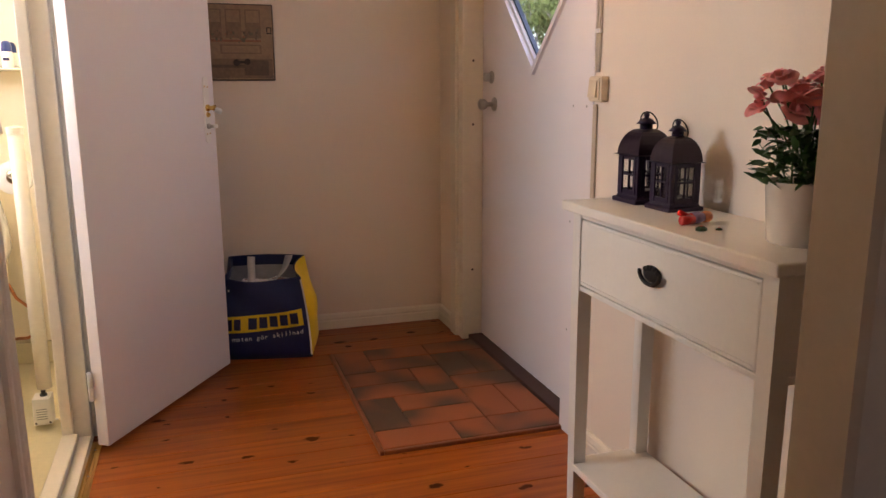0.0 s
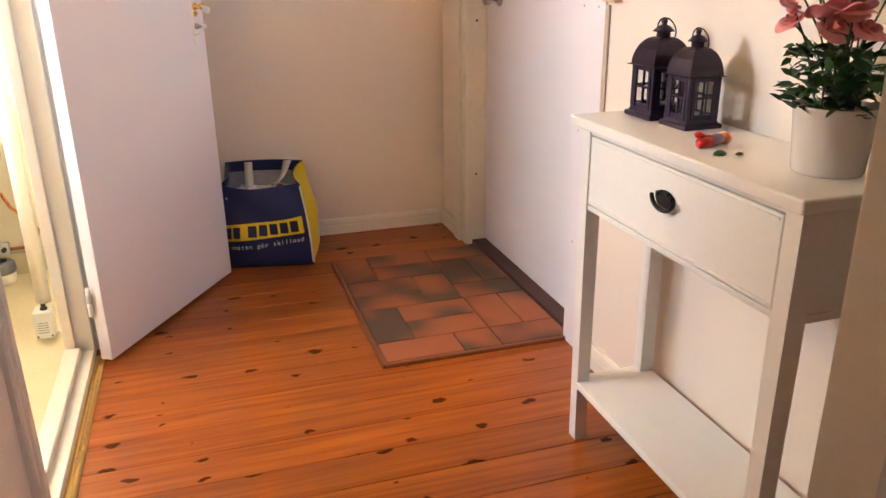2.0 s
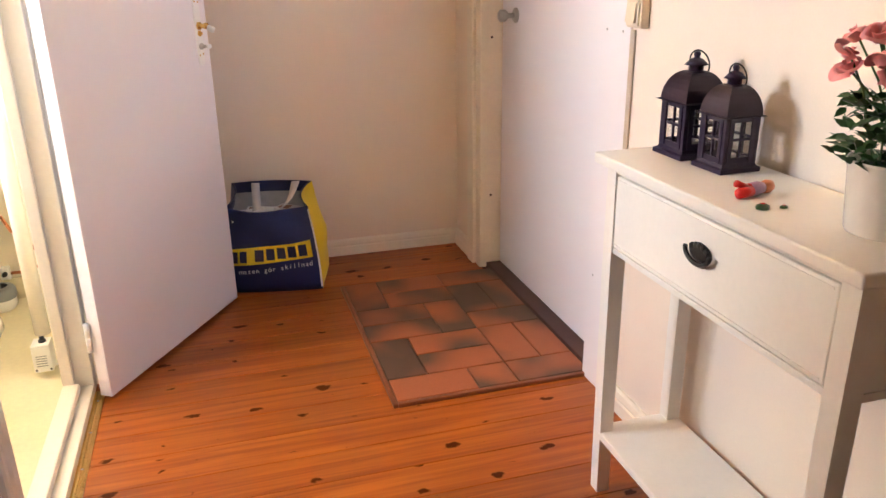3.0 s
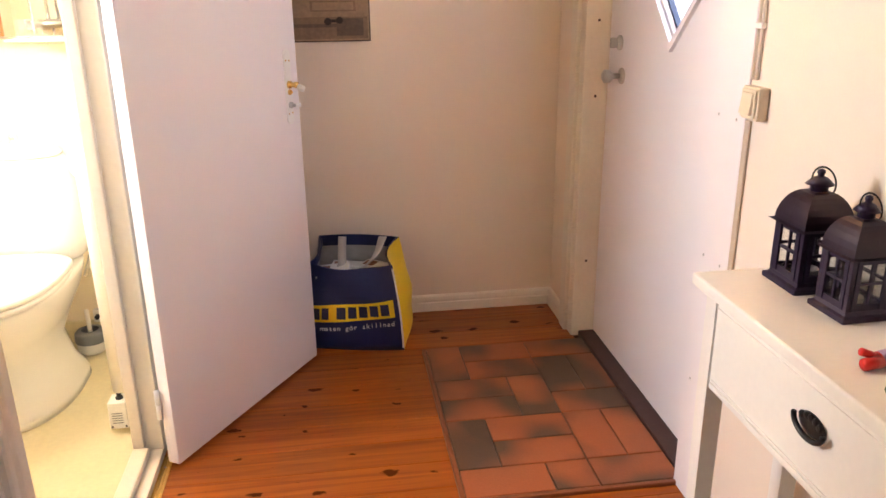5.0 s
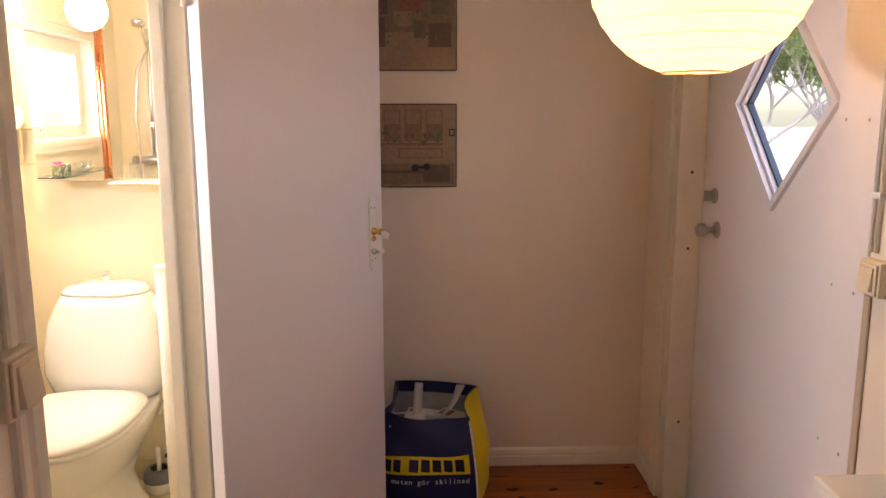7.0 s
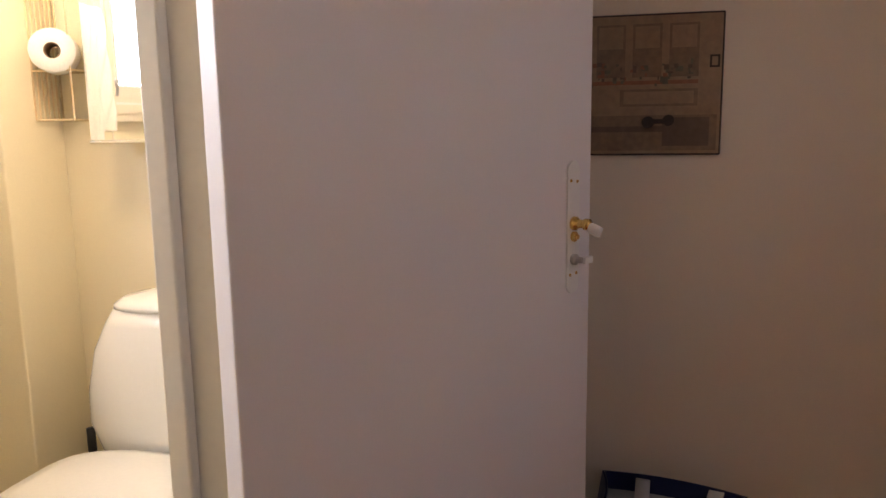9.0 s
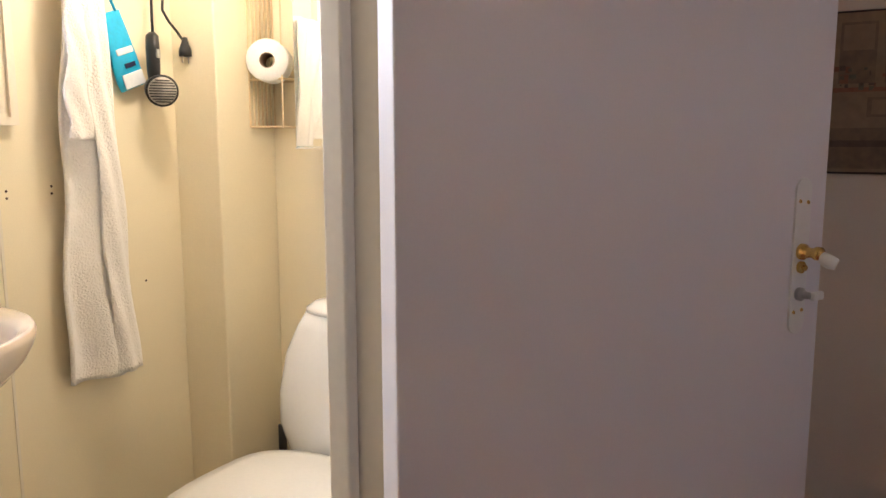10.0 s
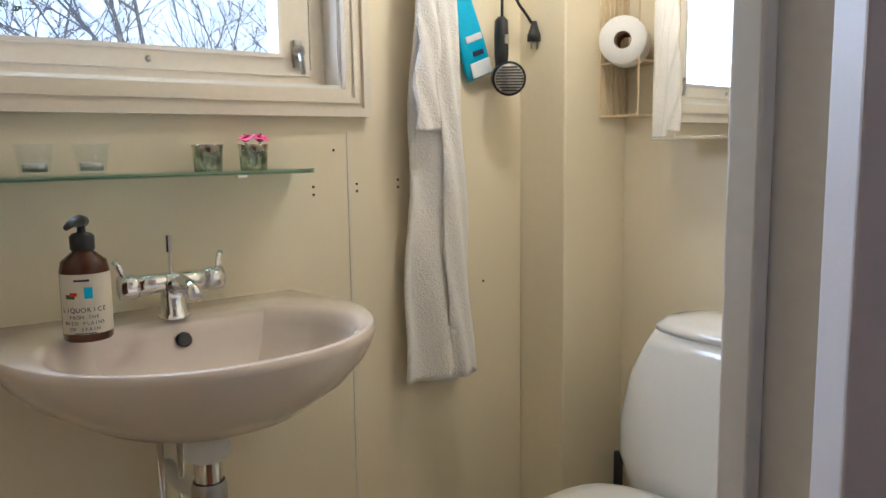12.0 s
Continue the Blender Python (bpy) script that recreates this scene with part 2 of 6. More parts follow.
LINER = mat("silver_grey_bag_lining", (0.46, 0.45, 0.46), 0.42, vary=0.15, fine=40, bump=0.4, depth=0.003)
WEB = mat("grey_webbing", (0.52, 0.49, 0.48), 0.8, vary=0.1, fine=300, bump=0.4)
PAPERW = mat("white_carton", (0.78, 0.76, 0.72), 0.6, vary=0.06)
INKBLUE = mat("dark_blue_print", (0.010, 0.014, 0.06), 0.5, vary=0.05)
INKWHITE = mat("white_print", (0.75, 0.75, 0.78), 0.5, vary=0.05)
POTW = mat("glazed_white_pot", (0.80, 0.74, 0.66), 0.25, vary=0.02, coat=0.3)
SOIL = mat("potting_soil", (0.03, 0.02, 0.012), 0.95, vary=0.3, bump=0.6)
LEAF = mat("rose_leaf_green", (0.035, 0.10, 0.022), 0.42, vary=0.35, fine=60, big=22, bump=0.2)
STEM = mat("green_stem", (0.06, 0.12, 0.03), 0.5, vary=0.2)
PETAL = mat("coral_pink_petal", (0.94, 0.34, 0.33), 0.5, vary=0.16, fine=60, big=30, sss=0.15)
ROSE = mat("bright_pink_silk_petal", (0.85, 0.10, 0.30), 0.55, vary=0.15, big=40)
RED = mat("red_plastic", (0.62, 0.015, 0.012), 0.28, vary=0.08)
SKINT = mat("orange_peach_plastic", (0.74, 0.25, 0.10), 0.35, vary=0.1)
LILAC = mat("lilac_ribbon", (0.42, 0.28, 0.42), 0.5, vary=0.15)
TOWEL = mat("white_terry_cloth", (0.90, 0.86, 0.82), 0.95, vary=0.06, fine=240, big=18, bump=0.9, depth=0.0045, sheen=0.5)
TISSUE = mat("white_tissue_paper", (0.84, 0.82, 0.78), 0.9, vary=0.05, fine=180, bump=0.3)
CARD = mat("brown_card", (0.24, 0.16, 0.10), 0.8, vary=0.1)
WIRE = mat("cream_coated_wire", (0.72, 0.56, 0.34), 0.4, vary=0.06)
CYAN = mat("light_blue_wrapper", (0.02, 0.42, 0.70), 0.32, vary=0.1, big=30)
CLEARW = mat("white_wrapper", (0.78, 0.82, 0.86), 0.3, vary=0.08)
SOAP = mat("amber_soap", (0.07, 0.018, 0.006), 0.15, vary=0.05)
LABEL = mat("cream_paper_label", (0.66, 0.60, 0.48), 0.6, vary=0.04)
SHELFG = glass_mat("greenish_shelf_glass", (0.62, 0.88, 0.77))
PANE = pane_mat("window_pane")
MERC = mat("mercury_glass", (0.62, 0.57, 0.50), 0.13, 1.0, vary=0.6, fine=60, big=55, bump=0.5)
MIRROR = mat("silvered_mirror", (0.92, 0.93, 0.92), 0.015, 1.0, vary=0)
RUBBER = mat("blue_grey_gasket", (0.05, 0.065, 0.10), 0.55, vary=0.1)
WAX = mat("tealight_wax", (0.82, 0.80, 0.76), 0.5, vary=0.03)
PAPER = paper_mat()
GLOW = mat("opal_glass_lit", (0.9, 0.88, 0.82), 0.25, vary=0, emit=6.0, emit_color=(1, 0.86, 0.64))
PRINT = mat("sepia_picture_paper", (0.30, 0.20, 0.125), 0.55, vary=0.22, fine=60, big=16)
PRINTD = mat("sepia_picture_dark", (0.12, 0.080, 0.055), 0.55, vary=0.25, fine=70, big=30)
PRINTM = mat("sepia_picture_mid", (0.21, 0.135, 0.085), 0.55, vary=0.25, fine=70, big=30)
PRINTG = mat("sepia_picture_green_grey", (0.13, 0.115, 0.075), 0.55, vary=0.3, fine=90, big=40)
PRINTR = mat("sepia_picture_rust", (0.26, 0.11, 0.06), 0.55, vary=0.25, fine=90, big=40)
DKEDGE = mat("dark_picture_edge", (0.028, 0.016, 0.012), 0.5, vary=0.2)
GRASS = mat("pale_dry_lawn_and_gravel", (0.58, 0.57, 0.52), 0.95, vary=0.25, fine=30, big=1.5, bump=0.4)
BARK = mat("grey_bark", (0.33, 0.30, 0.31), 0.9, vary=0.3, fine=50, bump=0.5)
FOLI = mat("spring_foliage", (0.12, 0.16, 0.045), 0.7, vary=0.4, big=9)
FACADE = mat("red_board_facade", (0.28, 0.06, 0.035), 0.8, vary=0.15, bump=0.3)
ROOFING = mat("dark_roofing_felt", (0.09, 0.09, 0.10), 0.9, vary=0.2, bump=0.4)


# ---- mesh helpers ----
def part(name, bm, material, parent=None, label="", smooth=False, at=None):
    me = bpy.data.meshes.new(name)
    bmesh.ops.recalc_face_normals(bm, faces=bm.faces)
    for f in bm.faces:
        f.smooth = smooth
    bm.to_mesh(me)
    bm.free()
    me.materials.append(material)
    ob = new(name, me)
    if parent:
        ob.parent = parent
    if at is not None:
        ob.matrix_basis = at
    if label:
        ob["label"] = label
    return ob


def thing(name, m, label, category, group="", kind=""):
    ob = new(name)
    ob.empty_display_size = 0.05
    ob.matrix_basis = m
    return tagged(ob, label, category, group, kind)


def box(x0, x1, y0, y1, z0, z1, bevel=0.0, seg=2, bm=None, rot=None):
    bm = bm or bmesh.new()
    r = bmesh.ops.create_cube(bm, size=1)
    vs = r["verts"]
    bmesh.ops.scale(bm, vec=(x1 - x0, y1 - y0, z1 - z0), verts=vs)
    bmesh.ops.translate(bm, vec=((x0 + x1) / 2, (y0 + y1) / 2, (z0 + z1) / 2), verts=vs)
    if rot:
        bmesh.ops.transform(bm, matrix=rot, verts=vs)
    if bevel:
        es = {e for v in vs for e in v.link_edges}
        bmesh.ops.bevel(bm, geom=list(es), offset=bevel, segments=seg, profile=0.5, affect="EDGES")
    return bm


def lathe(profile, seg=24, at=(0, 0, 0), axis=None, bm=None, sx=1.0, sy=1.0):
    """Turn (radius, height) pairs round z, or round axis."""
    bm = bm or bmesh.new()
    q = Vector((0, 0, 1)).rotation_difference(Vector(axis)).to_matrix() if axis else Matrix.Identity(3)
    rings = []
    for r, z in profile:
        if r < 1e-5:
            rings.append([bm.verts.new(q @ Vector((0, 0, z)) + Vector(at))])
        else:
            rings.append([bm.verts.new(q @ Vector((sx * r * math.cos(2 * math.pi * k / seg), sy * r * math.sin(2 * math.pi * k / seg), z)) + Vector(at)) for k in range(seg)])
    for a, b in zip(rings, rings[1:]):
        for k in range(seg):
            j = (k + 1) % seg
            if len(a) == 1 and len(b) > 1:
                bm.faces.new((a[0], b[k], b[j]))
            elif len(b) == 1 and len(a) > 1:
                bm.faces.new((a[k], a[j], b[0]))
            elif len(a) > 1:
                bm.faces.new((a[k], a[j], b[j], b[k]))
    return bm


def tube(points, r, seg=8, bm=None, closed=False):
    """A round bar along points; r is a number or one number a point."""
    bm = bm or bmesh.new()
    P = [Vector(p) for p in points]
    n, rings, side = len(P), [], None
    for i, p in enumerate(P):
        a, b = (P[i - 1], P[(i + 1) % n]) if closed else (P[max(0, i - 1)], P[min(n - 1, i + 1)])
        d = (b - a).normalized()
        if side is None:
            side = d.orthogonal().normalized()
        side = (side - d * side.dot(d)).normalized()
        up = d.cross(side)
        rad = r[i] if isinstance(r, (list, tuple)) else r
        rings.append([bm.verts.new(p + rad * (math.cos(2 * math.pi * k / seg) * side + math.sin(2 * math.pi * k / seg) * up)) for k in range(seg)])
    for i in range(n if closed else n - 1):
        a, b = rings[i], rings[(i + 1) % n]
        for k in range(seg):
            bm.faces.new((a[k], a[(k + 1) % seg], b[(k + 1) % seg], b[k]))
    if not closed:
        bm.faces.new(rings[0][::-1]), bm.faces.new(rings[-1])
    return bm


def loft(rings, cap=True, bm=None, open_top=False):
    bm = bm or bmesh.new()
    R = [[bm.verts.new(p) for p in ring] for ring in rings]
    n = len(R[0])
    for a, b in zip(R, R[1:]):
        for k in range(n):
            bm.faces.new((a[k], a[(k + 1) % n], b[(k + 1) % n], b[k]))
    if cap:
        bm.faces.new(R[0][::-1])
        if not open_top:
            bm.faces.new(R[-1])
    return bm


def prism(outline, z0, z1, bevel=0.0, axes="xyz"):
    """A plate from a flat outline between two levels of the last axis."""
    put = {"xyz": lambda a, b, c: (a, b, c), "yzx": lambda a, b, c: (c, a, b), "xzy": lambda a, b, c: (a, c, b)}[axes]
    bm = loft([[put(a, b, z0) for a, b in outline], [put(a, b, z1) for a, b in outline]])
    if bevel:
        bmesh.ops.bevel(bm, geom=bm.edges[:], offset=bevel, segments=2, profile=0.5, affect="EDGES")
    return bm


def oval(cx, cy, rx, ry, n=40, power=2.0):
    out = []
    for k in range(n):
        a = 2 * math.pi * k / n
        c, s = math.cos(a), math.sin(a)
        out.append((cx + rx * math.copysign(abs(c) ** (2 / power), c), cy + ry * math.copysign(abs(s) ** (2 / power), s)))
    return out


def words(name, text, size, m, material, parent, label="", thick=0.0006):
    cu = bpy.data.curves.new(name, "FONT")
    cu.body, cu.size, cu.align_x, cu.align_y, cu.extrude = text, size, "CENTER", "CENTER", thick
    tmp = bpy.data.objects.new(name, cu)
    scene.collection.objects.link(tmp)
    me = bpy.data.meshes.new_from_object(tmp.evaluated_get(bpy.context.evaluated_depsgraph_get()))
    bpy.data.objects.remove(tmp)
    me.materials.append(material)
    ob = new(name, me)
    ob.parent, ob.matrix_basis = parent, m
    if label:
        ob["label"] = label
    return ob


def structure(name, bm, material, label, category):
    return tagged(part(name, bm, material), label, category, "", "structure")


# ---- plan ----
XL, XR, YB = -0.232, 1.16, 3.215          # hall: wall with the bathroom door, wall with the front door, end wall
XS, YM, ZB = -1.25, 3.147, 0.0           # bathroom: window wall, mirror wall, floor level
H = 2.35
DY0, DY1, DH = 1.492, 2.348, 2.03          # bathroom door opening
FY0, FY1, FH = 1.965, 2.89, 2.06          # front door opening
WY0, WY1, WZ0, WZ1 = 1.55, 2.478, 1.222, 1.70  # bathroom window opening
JX, JY0, JY1 = 0.580, 0.372, 0.415          # partition beside the camera's first place


def wall_with_hole(name, axis, at, thick, u0, u1, z0, z1, holes, material, label):
    """A wall standing on axis 'x' or 'y' with rectangular holes (u0, u1, z0, z1), all one mesh of butted blocks."""
    bm = bmesh.new()
    us = sorted({u0, u1, *(v for h in holes for v in h[:2])})
    zs = sorted({z0, z1, *(v for h in holes for v in h[2:])})
    solid = lambda i, j: 0 <= i < len(us) - 1 and 0 <= j < len(zs) - 1 and not any(h[0] <= (us[i] + us[i + 1]) / 2 <= h[1] and h[2] <= (zs[j] + zs[j + 1]) / 2 <= h[3] for h in holes)
    P = lambda u, w, z: (w, u, z) if axis == "x" else (u, w, z)
    a, b = at, at + thick
    quad = lambda *p: bm.faces.new([bm.verts.new(q) for q in p])
    for i in range(len(us) - 1):
        for j in range(len(zs) - 1):
            if not solid(i, j):
                continue
            l, r, d, t = us[i], us[i + 1], zs[j], zs[j + 1]
            quad(P(l, a, d), P(r, a, d), P(r, a, t), P(l, a, t)), quad(P(l, b, d), P(r, b, d), P(r, b, t), P(l, b, t))
            for (di, dj), (p, q) in {(-1, 0): ((l, d), (l, t)), (1, 0): ((r, d), (r, t)), (0, -1): ((l, d), (r, d)), (0, 1): ((l, t), (r, t))}.items():
                if not solid(i + di, j + dj):
                    quad(P(p[0], a, p[1]), P(q[0], a, q[1]), P(q[0], b, q[1]), P(p[0], b, p[1]))
    bmesh.ops.remove_doubles(bm, verts=bm.verts, dist=1e-5)
    return structure(name, bm, material, label, "wall")


wall_with_hole("wall_west", "x", XL - 0.0375, 0.0375, -2.2, YB, 0, H, [(DY0, DY1, -0.001, DH)], WALL, "cream painted hall wall with the bathroom doorway")
wall_with_hole("wall_west_bathroom_side", "x", XL - 0.075, 0.0375, 1.15, YM, 0, H, [(DY0, DY1, -0.001, DH)], BATH, "pale yellow bathroom side of the doorway wall")
wall_with_hole("wall_north", "y", YB, 0.15, XL - 0.0375, XR + 0.2, 0, H, [], WALL, "plain cream painted end wall of the hall")
wall_with_hole("wall_east", "x", XR, 0.2, -2.2, YB, 0, H, [(FY0, FY1, -0.001, FH)], WALL, "cream wall with the front doorway")
wall_with_hole("wall_bathroom_window", "x", XS - 0.16, 0.16, 1.15, YM, 0, H, [(WY0, WY1, WZ0, WZ1)], BATH, "pale yellow panelled wall with a small window")
wall_with_hole("wall_bathroom_mirror", "y", YM, 0.12, XS - 0.16, XL - 0.0375, 0, H, [], BATH, "pale yellow wall behind the toilet")
wall_with_hole("wall_bathroom_shower", "y", 1.03, 0.12, XS - 0.16, XL - 0.0375, 0, H, [], BATH, "pale wall behind the shower")
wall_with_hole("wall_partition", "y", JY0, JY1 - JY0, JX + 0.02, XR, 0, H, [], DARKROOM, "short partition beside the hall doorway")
# unseen south end, added to keep the adjoining room dim; its opening is assumed
wall_with_hole("wall_south", "y", -2.35, 0.15, XL - 0.0375, XR + 0.2, 0, H, [(0.5, 1.1, 0.9, 2.0)], DARKROOM, "unseen brown wall added to close off the dim adjoining room")
structure("floor_base", box(XL - 0.0375, XR + 0.2, -2.35, YB, -0.12, -0.022), SUBFLOOR, "dark boarding under the pine floor", "floor")
structure("floor_bathroom", box(XS, XL - 0.075, 1.15, YM, -0.08, ZB), LINO, "cream linoleum bathroom floor", "floor")
structure("ceiling", box(XS - 0.16, XR + 0.2, -2.35, YB + 0.15, H, H + 0.1), CEIL, "white painted ceiling", "ceiling")
structure("corner_casing", box(XS, -1.108, 2.945, YM, ZB, H, 0.004), BATH, "pale yellow boxed-in corner pipe casing", "pipe casing")
structure("wall_skirting_strip", box(-1.108, XL - 0.075, YM - 0.012, YM, ZB, ZB + 0.085, 0.003), LINO, "cream upturned edge of the linoleum", "skirting")
structure("wall_panel_joint", box(XS, XS + 0.002, 2.484, 2.490, ZB, 1.14), TRIM, "thin joint strip between wall panels", "trim")


# baseboards with a rounded upper edge and a groove
def baseboard(name, p0, p1, inward):
    """Runs from p0 to p1; inward is the unit way into the room."""
    prof = [(0, 0), (0.016, 0), (0.016, 0.036), (0.0125, 0.040), (0.0125, 0.044), (0.015, 0.048), (0.012, 0.062), (0.006, 0.068), (0, 0.068)]
    rings = [[(p[0] + inward[0] * d, p[1] + inward[1] * d, z) for d, z in prof] for p in (p0, p1)]
    return structure(name, loft(rings), TRIM, "cream painted moulded baseboard", "baseboard")


baseboard("baseboard", (XL, YB), (XR, YB), (0, -1))
baseboard("baseboard", (XR, YB - 0.016), (XR, 3.008), (-1, 0))
baseboard("baseboard", (XR, 1.80), (XR, JY1), (-1, 0))
baseboard("baseboard", (XL, -2.2), (XL, 1.417), (1, 0))
baseboard("baseboard", (XL, 2.382), (XL, YB - 0.016), (1, 0))


# door casing: a moulded strip round the bathroom doorway on the hall side
def casing(name, length, m, material=TRIM, width=0.062, label="cream painted moulded door casing"):
    prof = [(0, 0), (0, 0.010), (0.004, 0.014), (0.018, 0.014), (0.022, 0.010), (0.028, 0.010), (0.034, 0.016), (width - 0.01, 0.018), (width - 0.003, 0.014), (width, 0)]
    bm = loft([[(u, -d, 0) for u, d in prof], [(u, -d, length) for u, d in prof]])
    return tagged(part(name, bm, material, at=m), label, "trim", "", "structure")


casing("door_casing", DH + 0.02, pose(XL, DY0 - 0.074, 0, 0, 0, 90))
casing("door_casing", DH + 0.02, pose(XL, DY1 + 0.013, 0, 0, 0, 90))
# the lining of the bathroom doorway with a rebate for the leaf
lining = thing("door_frame_1", pose(0, 0, 0), "cream painted wooden frame of the bathroom door", "door frame", kind="structure")
part("jamb", box(XL - 0.075, XL + 0.003, DY0 - 0.01, DY0 + 0.018, 0.022, DH, 0.003), TRIM, lining)
part("stop", box(XL - 0.075, XL - 0.045, DY0 + 0.018, DY0 + 0.032, 0.03, DH - 0.03, 0.003), TRIM, lining)
part("jamb", box(XL - 0.075, XL + 0.003, DY1 - 0.030, DY1 + 0.012, 0.022, DH, 0.003), TRIM, lining)
part("stop", box(XL - 0.075, XL - 0.045, DY1 - 0.052, DY1 - 0.030, 0.03, DH - 0.03, 0.003), TRIM, lining)
part("head", box(XL - 0.075, XL + 0.003, DY0 + 0.018, DY1 - 0.030, DH - 0.03, DH, 0.003), TRIM, lining)
part("threshold", box(XL - 0.075, XL + 0.002, DY0 - 0.01, DY1 + 0.01, -0.02, 0.022, 0.003), TRIM, lining, "worn cream painted threshold")
part("threshold_lip", box(XL - 0.075, XL - 0.030, DY0 + 0.032, DY1 - 0.053, 0.0225, 0.046, 0.004), TRIM, lining, "raised worn threshold lip")
strip = thing("threshold_strip", pose(XL + 0.017, (DY0 + DY1) / 2, 0), "ribbed brass strip along the bathroom threshold", "strip", kind="structure")
prof = [(-0.014, 0.0005), (-0.014, 0.003), (-0.008, 0.0045), (-0.004, 0.0035), (0, 0.005), (0.004, 0.0035), (0.008, 0.0045), (0.014, 0.002), (0.014, 0.0005)]
part("rail", loft([[(x, y, z) for x, z in prof] for y in (-0.385, 0.39)]), BRASS, strip)
for k in range(5):
    part("screw", lathe([(0, 0.006), (0.003, 0.0055), (0.0035, 0.004)], 8, (0, -0.33 + 0.165 * k, 0)), STEEL, strip)

# ---- bathroom door leaf, standing open into the hall ----
LEAF_L, LEAF_Z0, LEAF_Z1 = 0.716, 0.014, 2.0
leaf = thing("door_1", pose(-0.175, 2.243, 0, 0, 0, 58.6), "flat white painted bathroom door standing open", "door", kind="structure")
part("leaf", box(0, LEAF_L, 0, 0.038, LEAF_Z0, LEAF_Z1, 0.0025), DOOR, leaf)
for z in (0.20, 1.62):
    h = part("hinge", lathe([(0, -0.045), (0.0075, -0.043), (0.0075, -0.001), (0.006, 0), (0.0075, 0.001), (0.0075, 0.043), (0, 0.045)], 14, (-0.009, 0.036, z)), PLASTIC, leaf, "white painted lift-off hinge", True)
plate_out = [(0.648 + 0.0175 * math.cos(a), 1.068 + 0.018 * math.sin(a)) for a in np.linspace(0, math.pi, 9)] + [(0.648 + 0.0175 * math.cos(a), 0.872 + 0.018 * math.sin(a)) for a in np.linspace(math.pi, 2 * math.pi, 9)]
plate = part("handle_plate", prism([(x + 0.012, z) for x, z in plate_out], -0.004, 0.0, 0.001, "xzy"), PLASTIC, leaf, "white enamelled long handle plate")
for x, z in ((0.651, 1.052), (0.669, 1.05), (0.651, 0.888), (0.669, 0.89)):
    part("screw", lathe([(0, 0.002), (0.0025, 0.0015), (0.003, 0)], 8, (x, -0.004, z), (0, -1, 0)), BRASS, plate)
hd = part("handle", lathe([(0.012, 0), (0.012, 0.006), (0.008, 0.010), (0.007, 0.020), (0.010, 0.024), (0.010, 0.032), (0, 0.035)], 16, (0.660, -0.004, 0.978), (0, -1, 0)), BRASS, leaf, "brass lever neck", True)
part("grip", tube([(0.660, -0.030, 0.976), (0.663, -0.038, 0.972), (0.668, -0.046, 0.967), (0.672, -0.053, 0.964)], [0.007, 0.009, 0.010, 0.008], 12), PLASTIC, hd, "white porcelain grip", True)
part("lock_rose", lathe([(0.009, 0), (0.009, 0.004), (0.004, 0.006), (0.004, 0.01), (0, 0.011)], 14, (0.660, -0.004, 0.955), (0, -1, 0)), BRASS, plate)
turn = part("thumb_turn", lathe([(0.010, 0), (0.010, 0.006), (0.006, 0.009), (0.005, 0.020), (0, 0.022)], 14, (0.660, -0.004, 0.915), (0, -1, 0)), STEEL, leaf)
part("key_bow", box(0.659, 0.684, -0.030, -0.022, 0.908, 0.921, 0.003), PLASTIC, turn)

# ---- front door ----
frame_f = thing("door_frame_2", pose(0, 0, 0), "cream painted frame of the front door", "door frame", kind="structure")
part("jamb", box(XR - 0.010, XR + 0.075, FY1 - 0.001, FY1 + 0.05, 0, FH, 0.003), TRIM, frame_f)
part("casing", box(XR - 0.024, XR - 0.0005, FY1 + 0.050, FY1 + 0.115, 0, FH + 0.06, 0.004), TRIM, frame_f)
part("jamb", box(XR + 0.002, XR + 0.12, FY0 - 0.01, FY0 + 0.012, 0, FH, 0.003), TRIM, frame_f)
part("casing_board", box(XR - 0.006, XR - 0.0005, 1.832, FY0 + 0.012, 0, FH + 0.06, 0.002), DOOR, frame_f, "flat white casing board with nail heads")
part("casing_head", box(XR - 0.006, XR - 0.0005, FY0 + 0.012, FY1 + 0.05, FH - 0.02, FH + 0.06, 0.003), TRIM, frame_f)
part("threshold", box(1.178, 1.30, FY0 + 0.012, FY1, -0.02, 0.020, 0.004), THRESH, frame_f, "dark brown wooden threshold")
for z in (0.33, 0.66, 0.993, 1.325, 1.66):
    for y in (1.866, 1.945):
        part("nail_head", lathe([(0, 0.0015), (0.003, 0.001), (0.0035, 0)], 8, (XR - 0.006, y, z), (-1, 0, 0)), STEEL, frame_f)
for z in (0.30, 0.9, 1.15, 1.6):
    part("plug", lathe([(0, 0.001), (0.004, 0.0008), (0.005, 0)], 8, (XR + 0.035, FY1 - 0.001, z), (0, -1, 0)), THRESH, frame_f)
FX, DCY, DCZ, DW, DZ = 1.236, 2.394, 1.363, 0.264, 0.255
front = thing("door_2", pose(0, 0, 0), "flat white front door with a diamond window", "door", kind="structure")
bm = bmesh.new()
